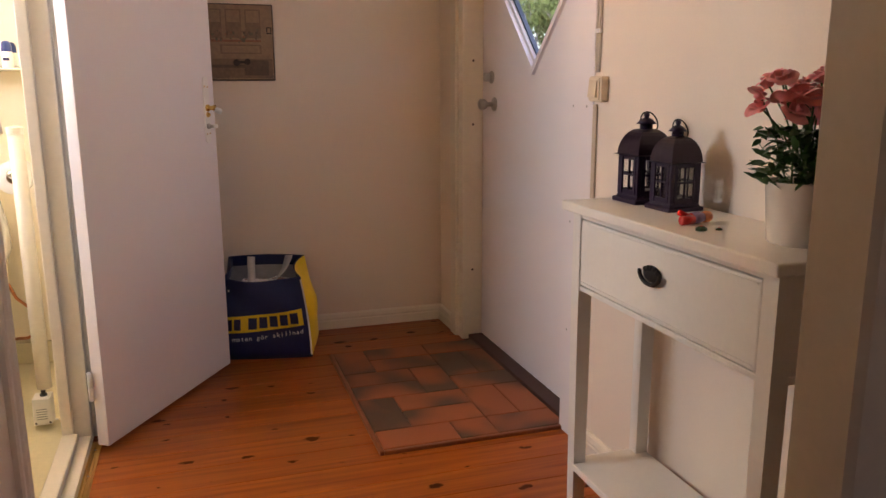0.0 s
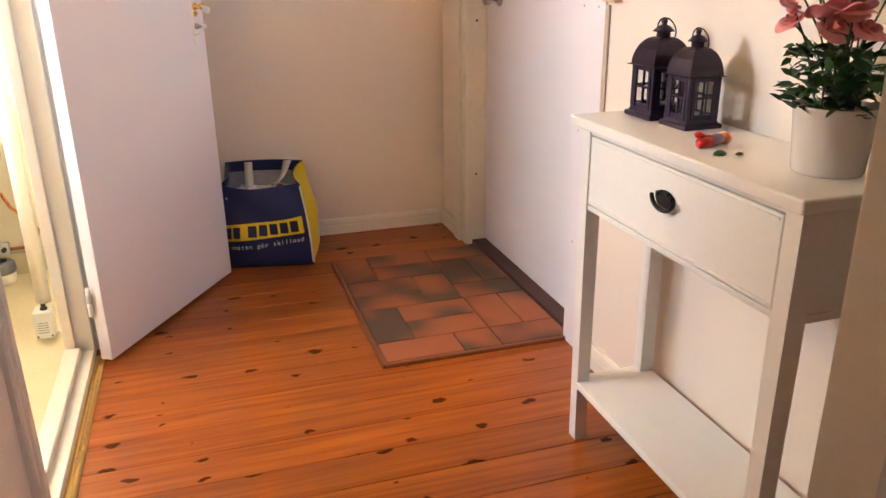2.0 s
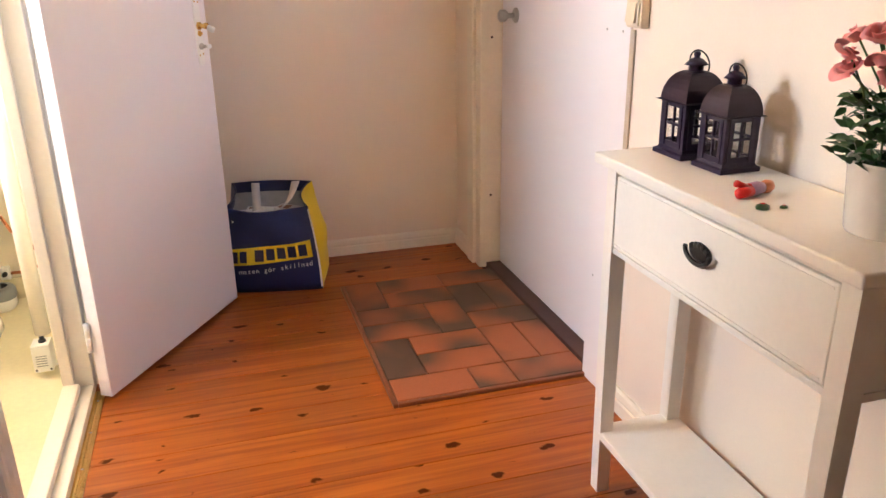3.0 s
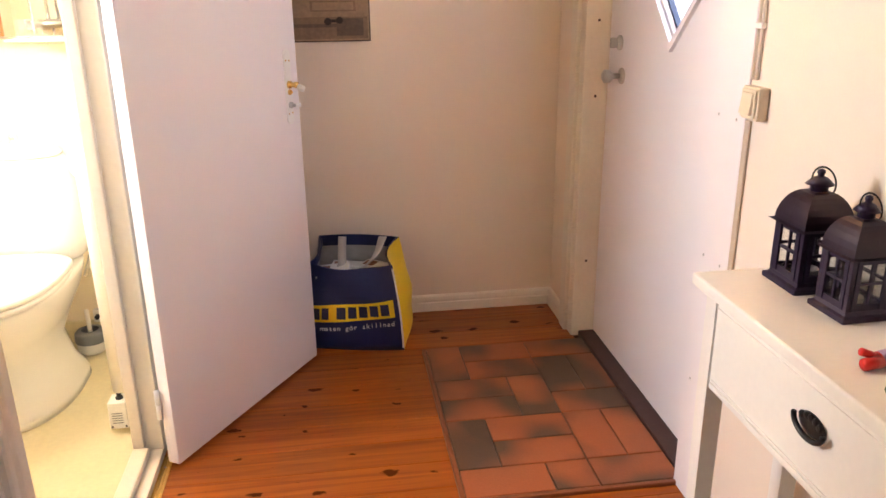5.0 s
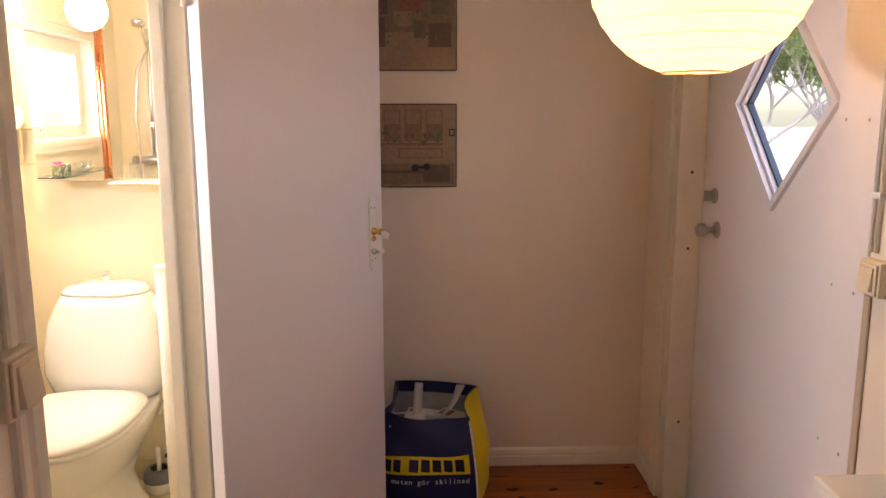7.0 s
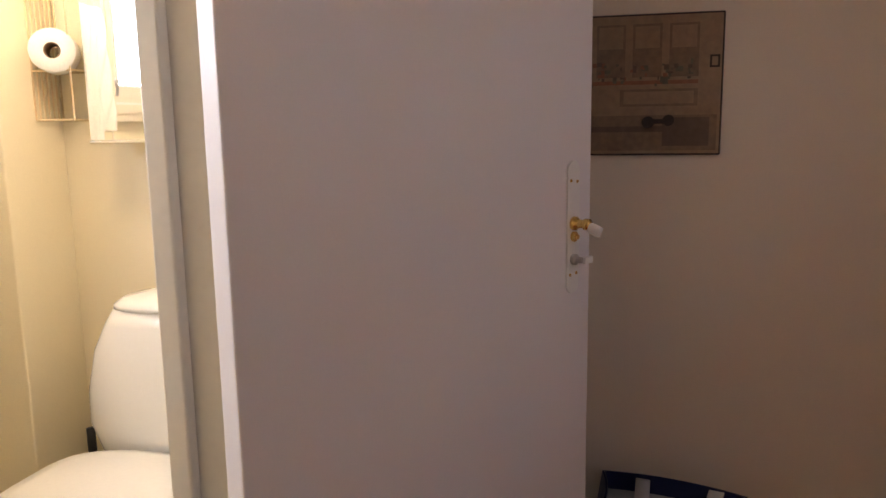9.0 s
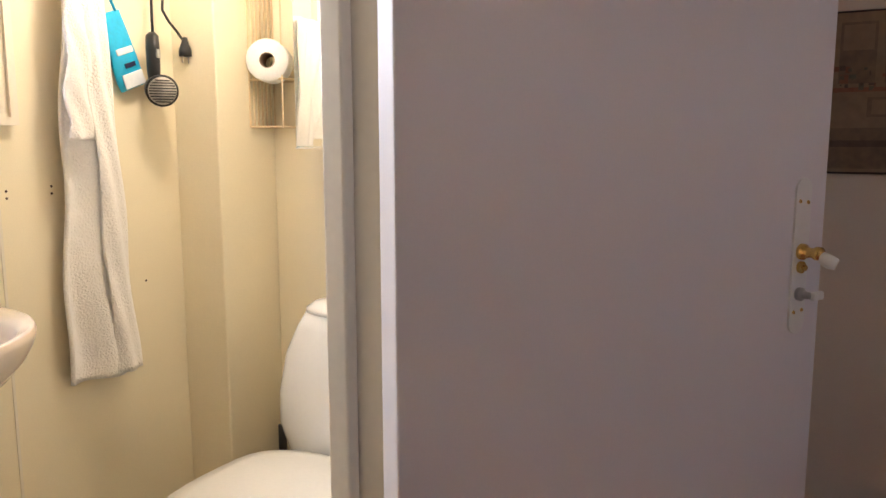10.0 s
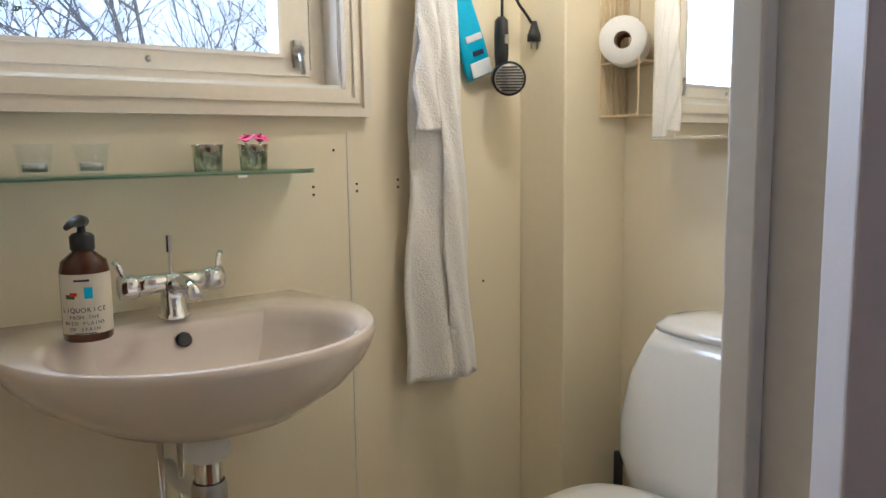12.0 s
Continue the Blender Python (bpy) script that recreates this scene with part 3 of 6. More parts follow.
for x in (FX, FX + 0.045):
    outer = [(FY0 + 0.014, 0.021), (FY1 - 0.003, 0.021), (FY1 - 0.003, FH - 0.003), (FY0 + 0.014, FH - 0.003)]
    o = [bm.verts.new((x, y, z)) for y, z in outer]
    d = [bm.verts.new((x, y, z)) for y, z in ((DCY, DCZ - DZ), (DCY + DW, DCZ), (DCY, DCZ + DZ), (DCY - DW, DCZ))]
    for f in ((o[0], o[1], d[1], d[0]), (o[1], o[2], d[2], d[1]), (o[2], o[3], d[3], d[2]), (o[3], o[0], d[0], d[3])):
        bm.faces.new(f)
    if x == FX:
        first = (o, d)
    else:
        for ring, old in ((o, first[0]), (d, first[1])):
            for k in range(4):
                bm.faces.new((old[k], old[(k + 1) % 4], ring[(k + 1) % 4], ring[k]))
part("leaf", bm, DOOR, front)


def diamond_ring(name, ro, ri, x0, x1, material, parent, label=""):
    """A frame between two diamonds whose half widths differ."""
    pts = lambda s, x: [(x, DCY, DCZ - DZ * s), (x, DCY + DW * s, DCZ), (x, DCY, DCZ + DZ * s), (x, DCY - DW * s, DCZ)]
    b = bmesh.new()
    R = [[b.verts.new(p) for p in pts(s, x)] for s, x in ((ro, x1), (ro, x0), (ri, x0), (ri, x1))]
    for i in range(4):
        for k in range(4):
            b.faces.new((R[i][k], R[i][(k + 1) % 4], R[(i + 1) % 4][(k + 1) % 4], R[(i + 1) % 4][k]))
    return part(name, b, material, parent, label)


win = diamond_ring("window_frame", 1.08, 0.985, FX - 0.012, FX + 0.002, DOOR, front, "white diamond-shaped window moulding")
diamond_ring("reveal", 0.999, 0.93, FX + 0.004, FX + 0.030, DOOR, win)
diamond_ring("gasket", 0.93, 0.89, FX + 0.016, FX + 0.032, RUBBER, win, "dark rubber glazing gasket")
pane = part("pane", loft([[(x, DCY, DCZ - DZ * 0.92), (x, DCY + DW * 0.92, DCZ), (x, DCY, DCZ + DZ * 0.92), (x, DCY - DW * 0.92, DCZ)] for x in (FX + 0.022, FX + 0.026)]), PANE, win)
pane.visible_shadow = False
rose = part("handle_rose", lathe([(0.026, 0), (0.026, 0.005), (0.020, 0.009), (0, 0.010)], 20, (FX, 2.758, 0.982), (-1, 0, 0)), STEEL, front, "steel handle rose", True)
part("knob", tube([(FX - 0.008, 2.758, 0.982), (FX - 0.030, 2.758, 0.982), (FX - 0.042, 2.758, 0.982), (FX - 0.060, 2.758, 0.982), (FX - 0.066, 2.758, 0.982)], [0.009, 0.009, 0.020, 0.021, 0.012], 16), STEEL, rose, "", True)
lock = part("lock_rose", lathe([(0.024, 0), (0.024, 0.006), (0.016, 0.010), (0, 0.011)], 20, (FX, 2.79, 1.084), (-1, 0, 0)), STEEL, front, "steel lock rose", True)
part("thumb_turn", box(FX - 0.035, FX - 0.008, 2.785, 2.795, 1.068, 1.100, 0.003), STEEL, lock)

# ---- partition lining beside the camera's first place ----
pl = thing("door_frame_3", pose(0, 0, 0), "beige painted moulded lining of the hall doorway", "door frame", kind="structure")
part("jamb", box(JX - 0.008, JX + 0.02, JY0 - 0.004, JY1 + 0.004, 0, 2.05, 0.003), JAMB, pl)
prof = [(0, 0), (0, 0.010), (0.005, 0.016), (0.030, 0.016), (0.035, 0.004), (0.055, 0.002), (0.060, 0.016), (0.082, 0.018), (0.088, 0.012), (0.090, 0)]
part("casing", loft([[(JX - 0.012 + u, JY0 - 0.0045 - d, z) for u, d in prof] for z in (0, 2.09)]), JAMB, pl)


# ---- switches and surface cables ----
def light_switch(m):
    s = thing("light_switch", m, "ivory surface-mounted rocker light switch on the wall", "switch", "hall light switches")
    part("back_box", box(-0.040, 0.040, -0.030, 0, -0.042, 0.042, 0.004), IVORY, s)
    part("frame_edge", box(-0.034, 0.034, -0.036, -0.0305, -0.036, 0.036, 0.002), IVORY, s)
    part("rocker", loft([[(-0.026, -0.0365, -0.028), (0.026, -0.0365, -0.028), (0.026, -0.0365, 0.028), (-0.026, -0.0365, 0.028)], [(-0.025, -0.045, -0.027), (0.025, -0.045, -0.027), (0.025, -0.039, 0.027), (-0.025, -0.039, 0.027)]]), IVORY, s)
    return s


light_switch(pose(XR - 0.001, 1.790, 1.040, 0, 0, -90) @ Matrix.Scale(0.78, 4))
light_switch(pose(XL + 0.001, 1.408, 0.997, 0, 0, 90))


def cable(m, length, count):
    c = thing("surface_cable", m, "cream clipped surface cable running up the wall", "cable", "surface cables")
    for k in range(count):
        part("wire", tube([(0.014 * k, -0.005, 0), (0.014 * k + 0.001, -0.005, length / 2), (0.014 * k, -0.005, length)], 0.0032, 8), TRIM, c, "", True)
    for k in range(5):
        part("clip", box(-0.007, 0.014 * count - 0.007, -0.011, 0, 0.10 + k * length / 5.2, 0.112 + k * length / 5.2, 0.002), PLASTIC, c)
    return c


cable(pose(XR - 0.001, 1.822, 1.083, 0, 0, -90), H - 1.083, 2)
cable(pose(XL + 0.001, 1.405, 1.040, 0, 0, 90), H - 1.040, 2)
structure("cover_strip", box(XR - 0.007, XR - 0.0005, 1.812, 1.8315, 0, 1.0, 0.003), JAMB, "narrow beige cover strip beside the door casing", "trim")

# ---- pictures on the end wall ----


def picture(m, upper):
    p = thing("picture", m, "sepia interior print on board with dark edges, " + ("nursery scene" if upper else "window and dresser scene"), "picture", "prints on the end wall")
    W, T = 0.36, 0.296
    part("board", box(-W / 2, W / 2, -0.014, 0, 0, T, 0.003), DKEDGE, p)
    face = part("print", box(-W / 2 + 0.004, W / 2 - 0.004, -0.0155, -0.0142, 0.004, T - 0.004), PRINT, p)
    patch = lambda x0, x1, z0, z1, mt, k: part("painted_patch", box(x0, x1, -0.0165 - 0.0003 * k, -0.0156, z0, z1), mt, face)
    rnd = random.Random(5 + upper)
    if upper:
        patch(-0.17, 0.17, 0.13, 0.286, PRINTM, 0)
        for x0, x1, z0, z1, mt in ((-0.16, -0.06, 0.19, 0.27, PRINTD), (-0.04, 0.02, 0.15, 0.20, PRINT), (0.03, 0.07, 0.11, 0.17, PRINTG), (0.08, 0.16, 0.08, 0.16, PRINTD), (-0.02, 0.06, 0.20, 0.26, PRINTR), (-0.10, -0.07, 0.08, 0.18, PRINTD), (0.09, 0.15, 0.19, 0.27, PRINTG)):
            patch(x0, x1, z0, z1, mt, 1)
    else:
        patch(-0.17, 0.17, 0.010, 0.085, PRINTM, 0)
        for k in range(4):
            patch(-0.155 + 0.075 * k, -0.095 + 0.075 * k, 0.165, 0.275, PRINTM, 0)
            patch(-0.150 + 0.075 * k, -0.100 + 0.075 * k, 0.225, 0.270, PRINT, 1)
        patch(-0.16, 0.13, 0.150, 0.158, PRINTR, 1), patch(-0.03, 0.13, 0.104, 0.140, PRINTM, 1), patch(-0.022, 0.122, 0.109, 0.135, PRINT, 2)
        patch(-0.17, 0.09, 0.050, 0.062, PRINTD, 1), patch(0.06, 0.155, 0.020, 0.080, PRINTD, 2), patch(0.152, 0.172, 0.182, 0.208, DKEDGE, 1), patch(0.156, 0.168, 0.186, 0.204, PRINT, 2)
        b = lathe([(0, 0), (0.013, 0), (0.013, 0.004), (0, 0.005)], 14, (0.030, -0.0158, 0.070), (0, -1, 0))
        lathe([(0, 0), (0.012, 0), (0.012, 0.004), (0, 0.005)], 14, (0.072, -0.0158, 0.074), (0, -1, 0), b)
        box(0.030, 0.072, -0.0195, -0.0158, 0.067, 0.077, bm=b)
        part("painted_knob", b, DKEDGE, face)
    for k in range(60):
        x, z = rnd.uniform(-0.16, 0.12), rnd.uniform(0.145, 0.19) if not upper else rnd.uniform(0.09, 0.25)
        s = rnd.uniform(0.003, 0.008)
        patch(x, x + s * rnd.uniform(0.6, 2), z, z + s * rnd.uniform(0.6, 2), rnd.choice((PRINTG, PRINTG, PRINTD, PRINTR)), 2 + k % 3)
    return p


picture(pose(0.273, YB, 1.076), False)
picture(pose(0.273, YB, 1.485), True)


# ---- tiled entrance inlay ----
inlay = thing("tile_inlay", pose(0.589, 1.974, 0), "terracotta tile inlay with a wooden edge before the front door", "floor tiles", kind="structure")
UX, UY, UW = 0.1213, 0.1239, 0.588
part("bed", box(0, UW, 0, 7 * UY, -0.01, 0.006), GROUT, inlay, "dark grout bed")
part("edge_strip", box(-0.014, 0, -0.014, 7 * UY, -0.005, 0.012, 0.003), PINE_EDGE, inlay, "thin stained wooden edge")
part("edge_strip", box(0, UW, -0.014, 0, -0.005, 0.012, 0.003), PINE_EDGE, inlay, "thin stained wooden edge")
GRID = [(0, 0, 2, 1), (2, 0, 1, 1), (3, 0, 2, 1), (0, 1, 1, 2), (1, 1, 2, 1), (1, 2, 2, 1), (3, 1, 1, 2), (4, 1, 1, 2), (0, 3, 2, 1), (0, 4, 2, 1), (2, 3, 1, 2), (3, 3, 2, 1),
        (3, 4, 1, 2), (4, 4, 1, 2), (0, 5, 1, 2), (1, 5, 2, 1), (1, 6, 2, 1), (3, 6, 2, 1)]
tile_mesh = {}

# ---- console table ----
TX0, TX1, TY0, TY1, TZ = 0.912, 1.148, 0.826, 1.520, 0.793
table = thing("console_table", pose(0, 0, 0), "narrow white console table with one drawer and a low shelf", "table")
part("tabletop", box(TX0, TX1, TY0, TY1, TZ - 0.022, TZ, 0.004, 3), WHITE, table)
LX0, LX1, LY0, LY1, LW = TX0 + 0.023, TX1 - 0.006, TY0 + 0.020, TY1 - 0.018, 0.034
for x in (LX0, LX1 - LW):
    for y in (LY0, LY1 - LW):
        q = 0.004
        part("leg", loft([[(x + (q if x == LX0 else 0), y + (q if y == LY0 else 0), 0), (x + LW - (0 if x == LX0 else q), y + (q if y == LY0 else 0), 0), (x + LW - (0 if x == LX0 else q), y + LW - (0 if y == LY0 else q), 0), (x + (q if x == LX0 else 0), y + LW - (0 if y == LY0 else q), 0)],
                                 [(x, y, 0.55), (x + LW, y, 0.55), (x + LW, y + LW, 0.55), (x, y + LW, 0.55)], [(x, y, TZ - 0.0222), (x + LW, y, TZ - 0.0222), (x + LW, y + LW, TZ - 0.0222), (x, y + LW, TZ - 0.0222)]]), WHITE, table)
part("side_apron", box(LX0 + LW, LX1 - LW, LY0 + 0.004, LY0 + 0.020, 0.590, TZ - 0.0222, 0.002), WHITE, table)
part("side_apron", box(LX0 + LW, LX1 - LW, LY1 - 0.020, LY1 - 0.004, 0.590, TZ - 0.0222, 0.002), WHITE, table)
part("side_bead", box(LX0 + LW, LX1 - LW, LY0 + 0.001, LY0 + 0.0038, 0.600, 0.606), WHITE, table)
part("back_apron", box(LX1 - 0.020, LX1 - 0.004, LY0 + LW, LY1 - LW, 0.590, TZ - 0.0222, 0.002), WHITE, table)
part("front_rail", box(LX0 + 0.003, LX0 + 0.022, LY0 + LW, LY1 - LW, TZ - 0.036, TZ - 0.0222), WHITE, table)
part("front_rail", box(LX0 + 0.003, LX0 + 0.022, LY0 + LW, LY1 - LW, 0.590, 0.602, 0.002), WHITE, table)
drawer = part("drawer", box(LX0 + 0.001, LX0 + 0.020, LY0 + LW + 0.003, LY1 - LW - 0.003, 0.605, TZ - 0.039, 0.003), WHITE, table)
for a in (box(LX0 - 0.0012, LX0 + 0.0008, LY0 + LW + 0.010, LY1 - LW - 0.010, TZ - 0.048, TZ - 0.045), box(LX0 - 0.0012, LX0 + 0.0008, LY0 + LW + 0.010, LY1 - LW - 0.010, 0.611, 0.614)):
    part("bead", a, WHITE, drawer)
part("low_shelf", box(LX0 + 0.002, LX1 - 0.002, LY0 + 0.002, LY1 - 0.002, 0.142, 0.160, 0.003), WHITE, table)
hc = (LX0 - 0.0005, 1.174, 0.690)
cup_back = part("pull_plate", lathe([(0, 0), (0.030, 0), (0.028, 0.004), (0.018, 0.006), (0, 0.007)], 20, (hc[0], hc[1], hc[2] + 0.006), (-1, 0, 0), sx=0.55, sy=1.0), IRON, drawer, "ornate black iron pull", True)
part("bail", tube([(hc[0] - 0.008, hc[1] + 0.034 * math.cos(a), hc[2] + 0.008 - 0.021 * math.sin(a) * (1 if math.sin(a) > 0 else 0.3)) for a in np.linspace(-0.2, math.pi + 0.2, 16)], 0.0042, 8), IRON, cup_back, "", True)
for k in range(5):
    part("scroll", lathe([(0, 0.004), (0.005, 0.003), (0.006, 0)], 8, (hc[0] - 0.004, hc[1] - 0.020 + 0.010 * k, hc[2] + 0.012 + 0.006 * math.cos((k - 2) * 0.7)), (-1, 0, 0)), IRON, cup_back)


# ---- candle lanterns ----
def lantern(m):
    L = thing("candle_lantern", m, "dark purple metal candle lantern with small window panes", "lantern", "pair of lanterns on the console table")
    s, g = 0.0425, 0.037
    part("base", loft([[(x * f, y * f, z) for x, y in ((-1, -1), (1, -1), (1, 1), (-1, 1))] for f, z in ((0.056, 0), (0.056, 0.009), (0.049, 0.012), (0.046, 0.018))]), PURPLE, L)
    for x in (-1, 1):
        for y in (-1, 1):
            part("corner_post", box(x * s - 0.005, x * s + 0.005, y * s - 0.005, y * s + 0.005, 0.018, 0.112, 0.001), PURPLE, L)
    for k in range(4):
        r = pose(0, 0, 0, 0, 0, 90 * k)
        f = part("side_frame", box(-s, s, -s - 0.003, -s + 0.003, 0.018, 0.030), PURPLE, L, at=r)
        part("rail", box(-s, s, -s - 0.003, -s + 0.003, 0.101, 0.112), PURPLE, f)
        part("muntin", box(-0.002, 0.002, -s - 0.003, -s + 0.002, 0.030, 0.101), PURPLE, f)
        part("muntin", box(-s, s, -s - 0.0035, -s + 0.002, 0.064, 0.069), PURPLE, f)
        if k in (0, 3):
            for xx in (-0.031, 0.031):
                part("door_stile", box(xx - 0.005, xx + 0.005, -s - 0.006, -s - 0.001, 0.020, 0.110), PURPLE, f)
        p = part("pane", box(-g, g, -s - 0.0008, -s + 0.0008, 0.024, 0.108), PANE, f)
    rings = []
    for t in np.linspace(0, 1, 8):
        w = 0.050 * (1 - 0.68 * t ** 1.7)
        rings.append([(x * w, y * w, 0.114 + 0.058 * math.sin(t * 1.45)) for x, y in ((-1, -1), (0, -1.02), (1, -1), (1.02, 0), (1, 1), (0, 1.02), (-1, 1), (-1.02, 0))])
    roof = part("roof", loft([[(x * 1.16, y * 1.16, 0.112) for x, y, z in rings[0]]] + rings), ROOFP, L, "domed aged metal roof")
    part("chimney", lathe([(0.016, 0.168), (0.016, 0.184), (0.026, 0.183), (0.014, 0.194), (0.006, 0.197), (0.006, 0.200), (0.008, 0.203), (0.006, 0.208), (0, 0.210)], 12), PURPLE, roof, "", True)
    part("carry_ring", tube([(0.008 + 0.024 * math.cos(a), 0.024 * math.sin(a) * 0.5, 0.186 + 0.024 * math.sin(a)) for a in np.linspace(0, 2 * math.pi, 20, endpoint=False)], 0.0018, 6, closed=True), IRON, L, "", True)
    part("candle_dish", lathe([(0, 0.019), (0.022, 0.019), (0.022, 0.030), (0, 0.031)], 16), STEEL, L)
    return L


SLIM = Matrix.Diagonal((0.87, 0.87, 0.94, 1))
la = lantern(pose(1.072, 1.438, TZ, 0, 0, 0) @ SLIM)
copy_thing(la, pose(1.072, 1.320, TZ, 0, 0, 2) @ SLIM)


# ---- potted roses ----
def rose_head(at, size, tilt, rnd_):
    """One ruffled sheet wound outwards in a spiral, like the petals of a full rose."""
    b, rows, n = bmesh.new(), [], 84
    ph = rnd_.uniform(0, 6)
    for i in range(n):
        f = i / (n - 1)
        a = 5.2 * math.pi * f
        r = 0.10 + 0.85 * f
        wave = 0.10 * math.sin(a * 2.6 + ph) * (0.3 + f)
        row = []
        for v, rr, z in ((0, 0.30 * r, -0.35), (1, 0.72 * r, 0.05), (2, r * (0.92 + wave * 0.4), 0.42 - 0.42 * f + wave), (3, r * (1.02 + 0.16 * f), 0.50 - 0.68 * f + wave)):
            row.append(b.verts.new(Vector(at) + size * (tilt @ Vector((rr * math.cos(a), rr * math.sin(a), z)))))
        rows.append(row)
    for r0, r1 in zip(rows, rows[1:]):
        for c in range(3):
            b.faces.new((r0[c], r0[c + 1], r1[c + 1], r1[c]))
    return b


def rose_pot(m):
    p = thing("potted_roses", m, "coral pink miniature roses in a white glazed pot", "plant")
    part("pot", lathe([(0, 0), (0.050, 0), (0.052, 0.004), (0.060, 0.098), (0.061, 0.102), (0.058, 0.102), (0.054, 0.085), (0, 0.085)], 36), POTW, p, "plain white glazed pot", True)
    part("soil", lathe([(0, 0.087), (0.054, 0.086)], 20), SOIL, p)
    rnd = random.Random(11)
    tips = []
    for k in range(22):
        a, r = rnd.uniform(0, 6.28), rnd.uniform(0.01, 0.09)
        top = Vector((r * math.cos(a), r * math.sin(a), rnd.uniform(0.20, 0.27) - 0.4 * max(0, r - 0.06)))
        base = Vector((rnd.uniform(-0.02, 0.02), rnd.uniform(-0.02, 0.02), 0.085))
        part("stem", tube([base, base.lerp(top, 0.55) + Vector((0, 0, 0.02)), top], 0.0016, 5), STEM, p)
        tips.append(top)
    leaves = bmesh.new()
    for k in range(330):
        a, e = rnd.uniform(0, 6.28), rnd.uniform(0, 1) ** 0.7
        z = rnd.uniform(0.092, 0.185)
        r = e * (0.075 if z > 0.105 else 0.062) * (1.15 - 1.9 * max(0, z - 0.14))
        c = Vector((r * math.cos(a), r * math.sin(a), z))
        q = Euler((rnd.uniform(-0.8, 0.8), rnd.uniform(-0.9, 0.6), a + rnd.uniform(-0.7, 0.7))).to_matrix()
        s = rnd.uniform(0.010, 0.017)
        pts = [(-0.9, 0, 0), (-0.3, 0.5, 0.12), (0.35, 0.42, 0.08), (1.1, 0, -0.15), (0.35, -0.42, 0.08), (-0.3, -0.5, 0.12)]
        mid = [leaves.verts.new(c + q @ (Vector(v) * s)) for v in ((-0.9, 0, 0), (0.1, 0, -0.05), (1.1, 0, -0.15))]
        l1, l2, r1, r2 = [leaves.verts.new(c + q @ (Vector(pts[i]) * s)) for i in (1, 2, 4, 5)]
        leaves.faces.new((mid[0], mid[1], l1)), leaves.faces.new((mid[1], l2, l1)), leaves.faces.new((mid[1], mid[2], l2))
        leaves.faces.new((mid[0], r2, mid[1])), leaves.faces.new((mid[1], r2, r1)), leaves.faces.new((mid[1], r1, mid[2]))
    tagged(part("leaves", leaves, LEAF, p, "dense toothed green leaves", True), kind="stuff")
    for t in tips:
        tilt = Euler((rnd.uniform(-0.5, 0.5), rnd.uniform(-0.5, 0.5), rnd.uniform(0, 6))).to_matrix()
        part("bloom", rose_head(t, rnd.uniform(0.022, 0.031), tilt, rnd), PETAL, p, "coral pink rose bloom", True)
    return p


rose_pot(pose(1.058, 0.945, TZ))

# toy figure of plain shapes and two crumbs of wrapping
toy = thing("toy", pose(1.005, 1.153, TZ, 0, 0, -82) @ Matrix.Scale(0.82, 4), "small red and peach plastic toy lying on the table", "toy")
b = tube([(0.006, -0.045, 0.011), (0.006, -0.012, 0.012)], 0.0105, 12)
tube([(-0.006, -0.042, 0.028), (-0.004, -0.012, 0.016)], [0.007, 0.006], 10, b)
lathe([(0, -0.014), (0.012, -0.010), (0.014, 0), (0.011, 0.010), (0, 0.014)], 14, (0, 0.034, 0.014), (0, 1, 0.1), b)
tube([(0, -0.012, 0.013), (0, 0.008, 0.014), (0, 0.026, 0.014)], [0.013, 0.014, 0.009], 12, b)
toy_mesh = part("figure", b, RED, toy, "", True)
toy_mesh.data.materials.append(SKINT)
toy_mesh.data.materials.append(LILAC)
for f in toy_mesh.data.polygons:
    f.material_index = 1 if f.center.y > 0.021 else (2 if f.center.y > -0.012 else 0)
for x, y, s in ((0.972, 1.088, 0.014), (1.004, 1.080, 0.008)):
    c = thing("sweet_wrapper", pose(x, y, TZ, 0, 0, 30), "crumpled green and red foil wrapper", "wrapper", "wrappers on the console table")
    part("foil", lathe([(0, 0), (s, 0.001), (s * 0.9, s * 0.35), (s * 0.4, s * 0.6), (0, s * 0.55)], 7, sy=0.75), LEAF, c)
    part("spot", lathe([(0, 0), (s * 0.35, 0.001), (0, s * 0.2)], 6, (0, 0, s * 0.5)), RED, c)

# ---- shopping bag ----
bag = thing("shopping_bag", pose(0.352, 3.015, 0, 0, 0, -13), "navy and yellow woven plastic shopping bag filled with cartons", "bag")
BW, BD = 0.185, 0.105


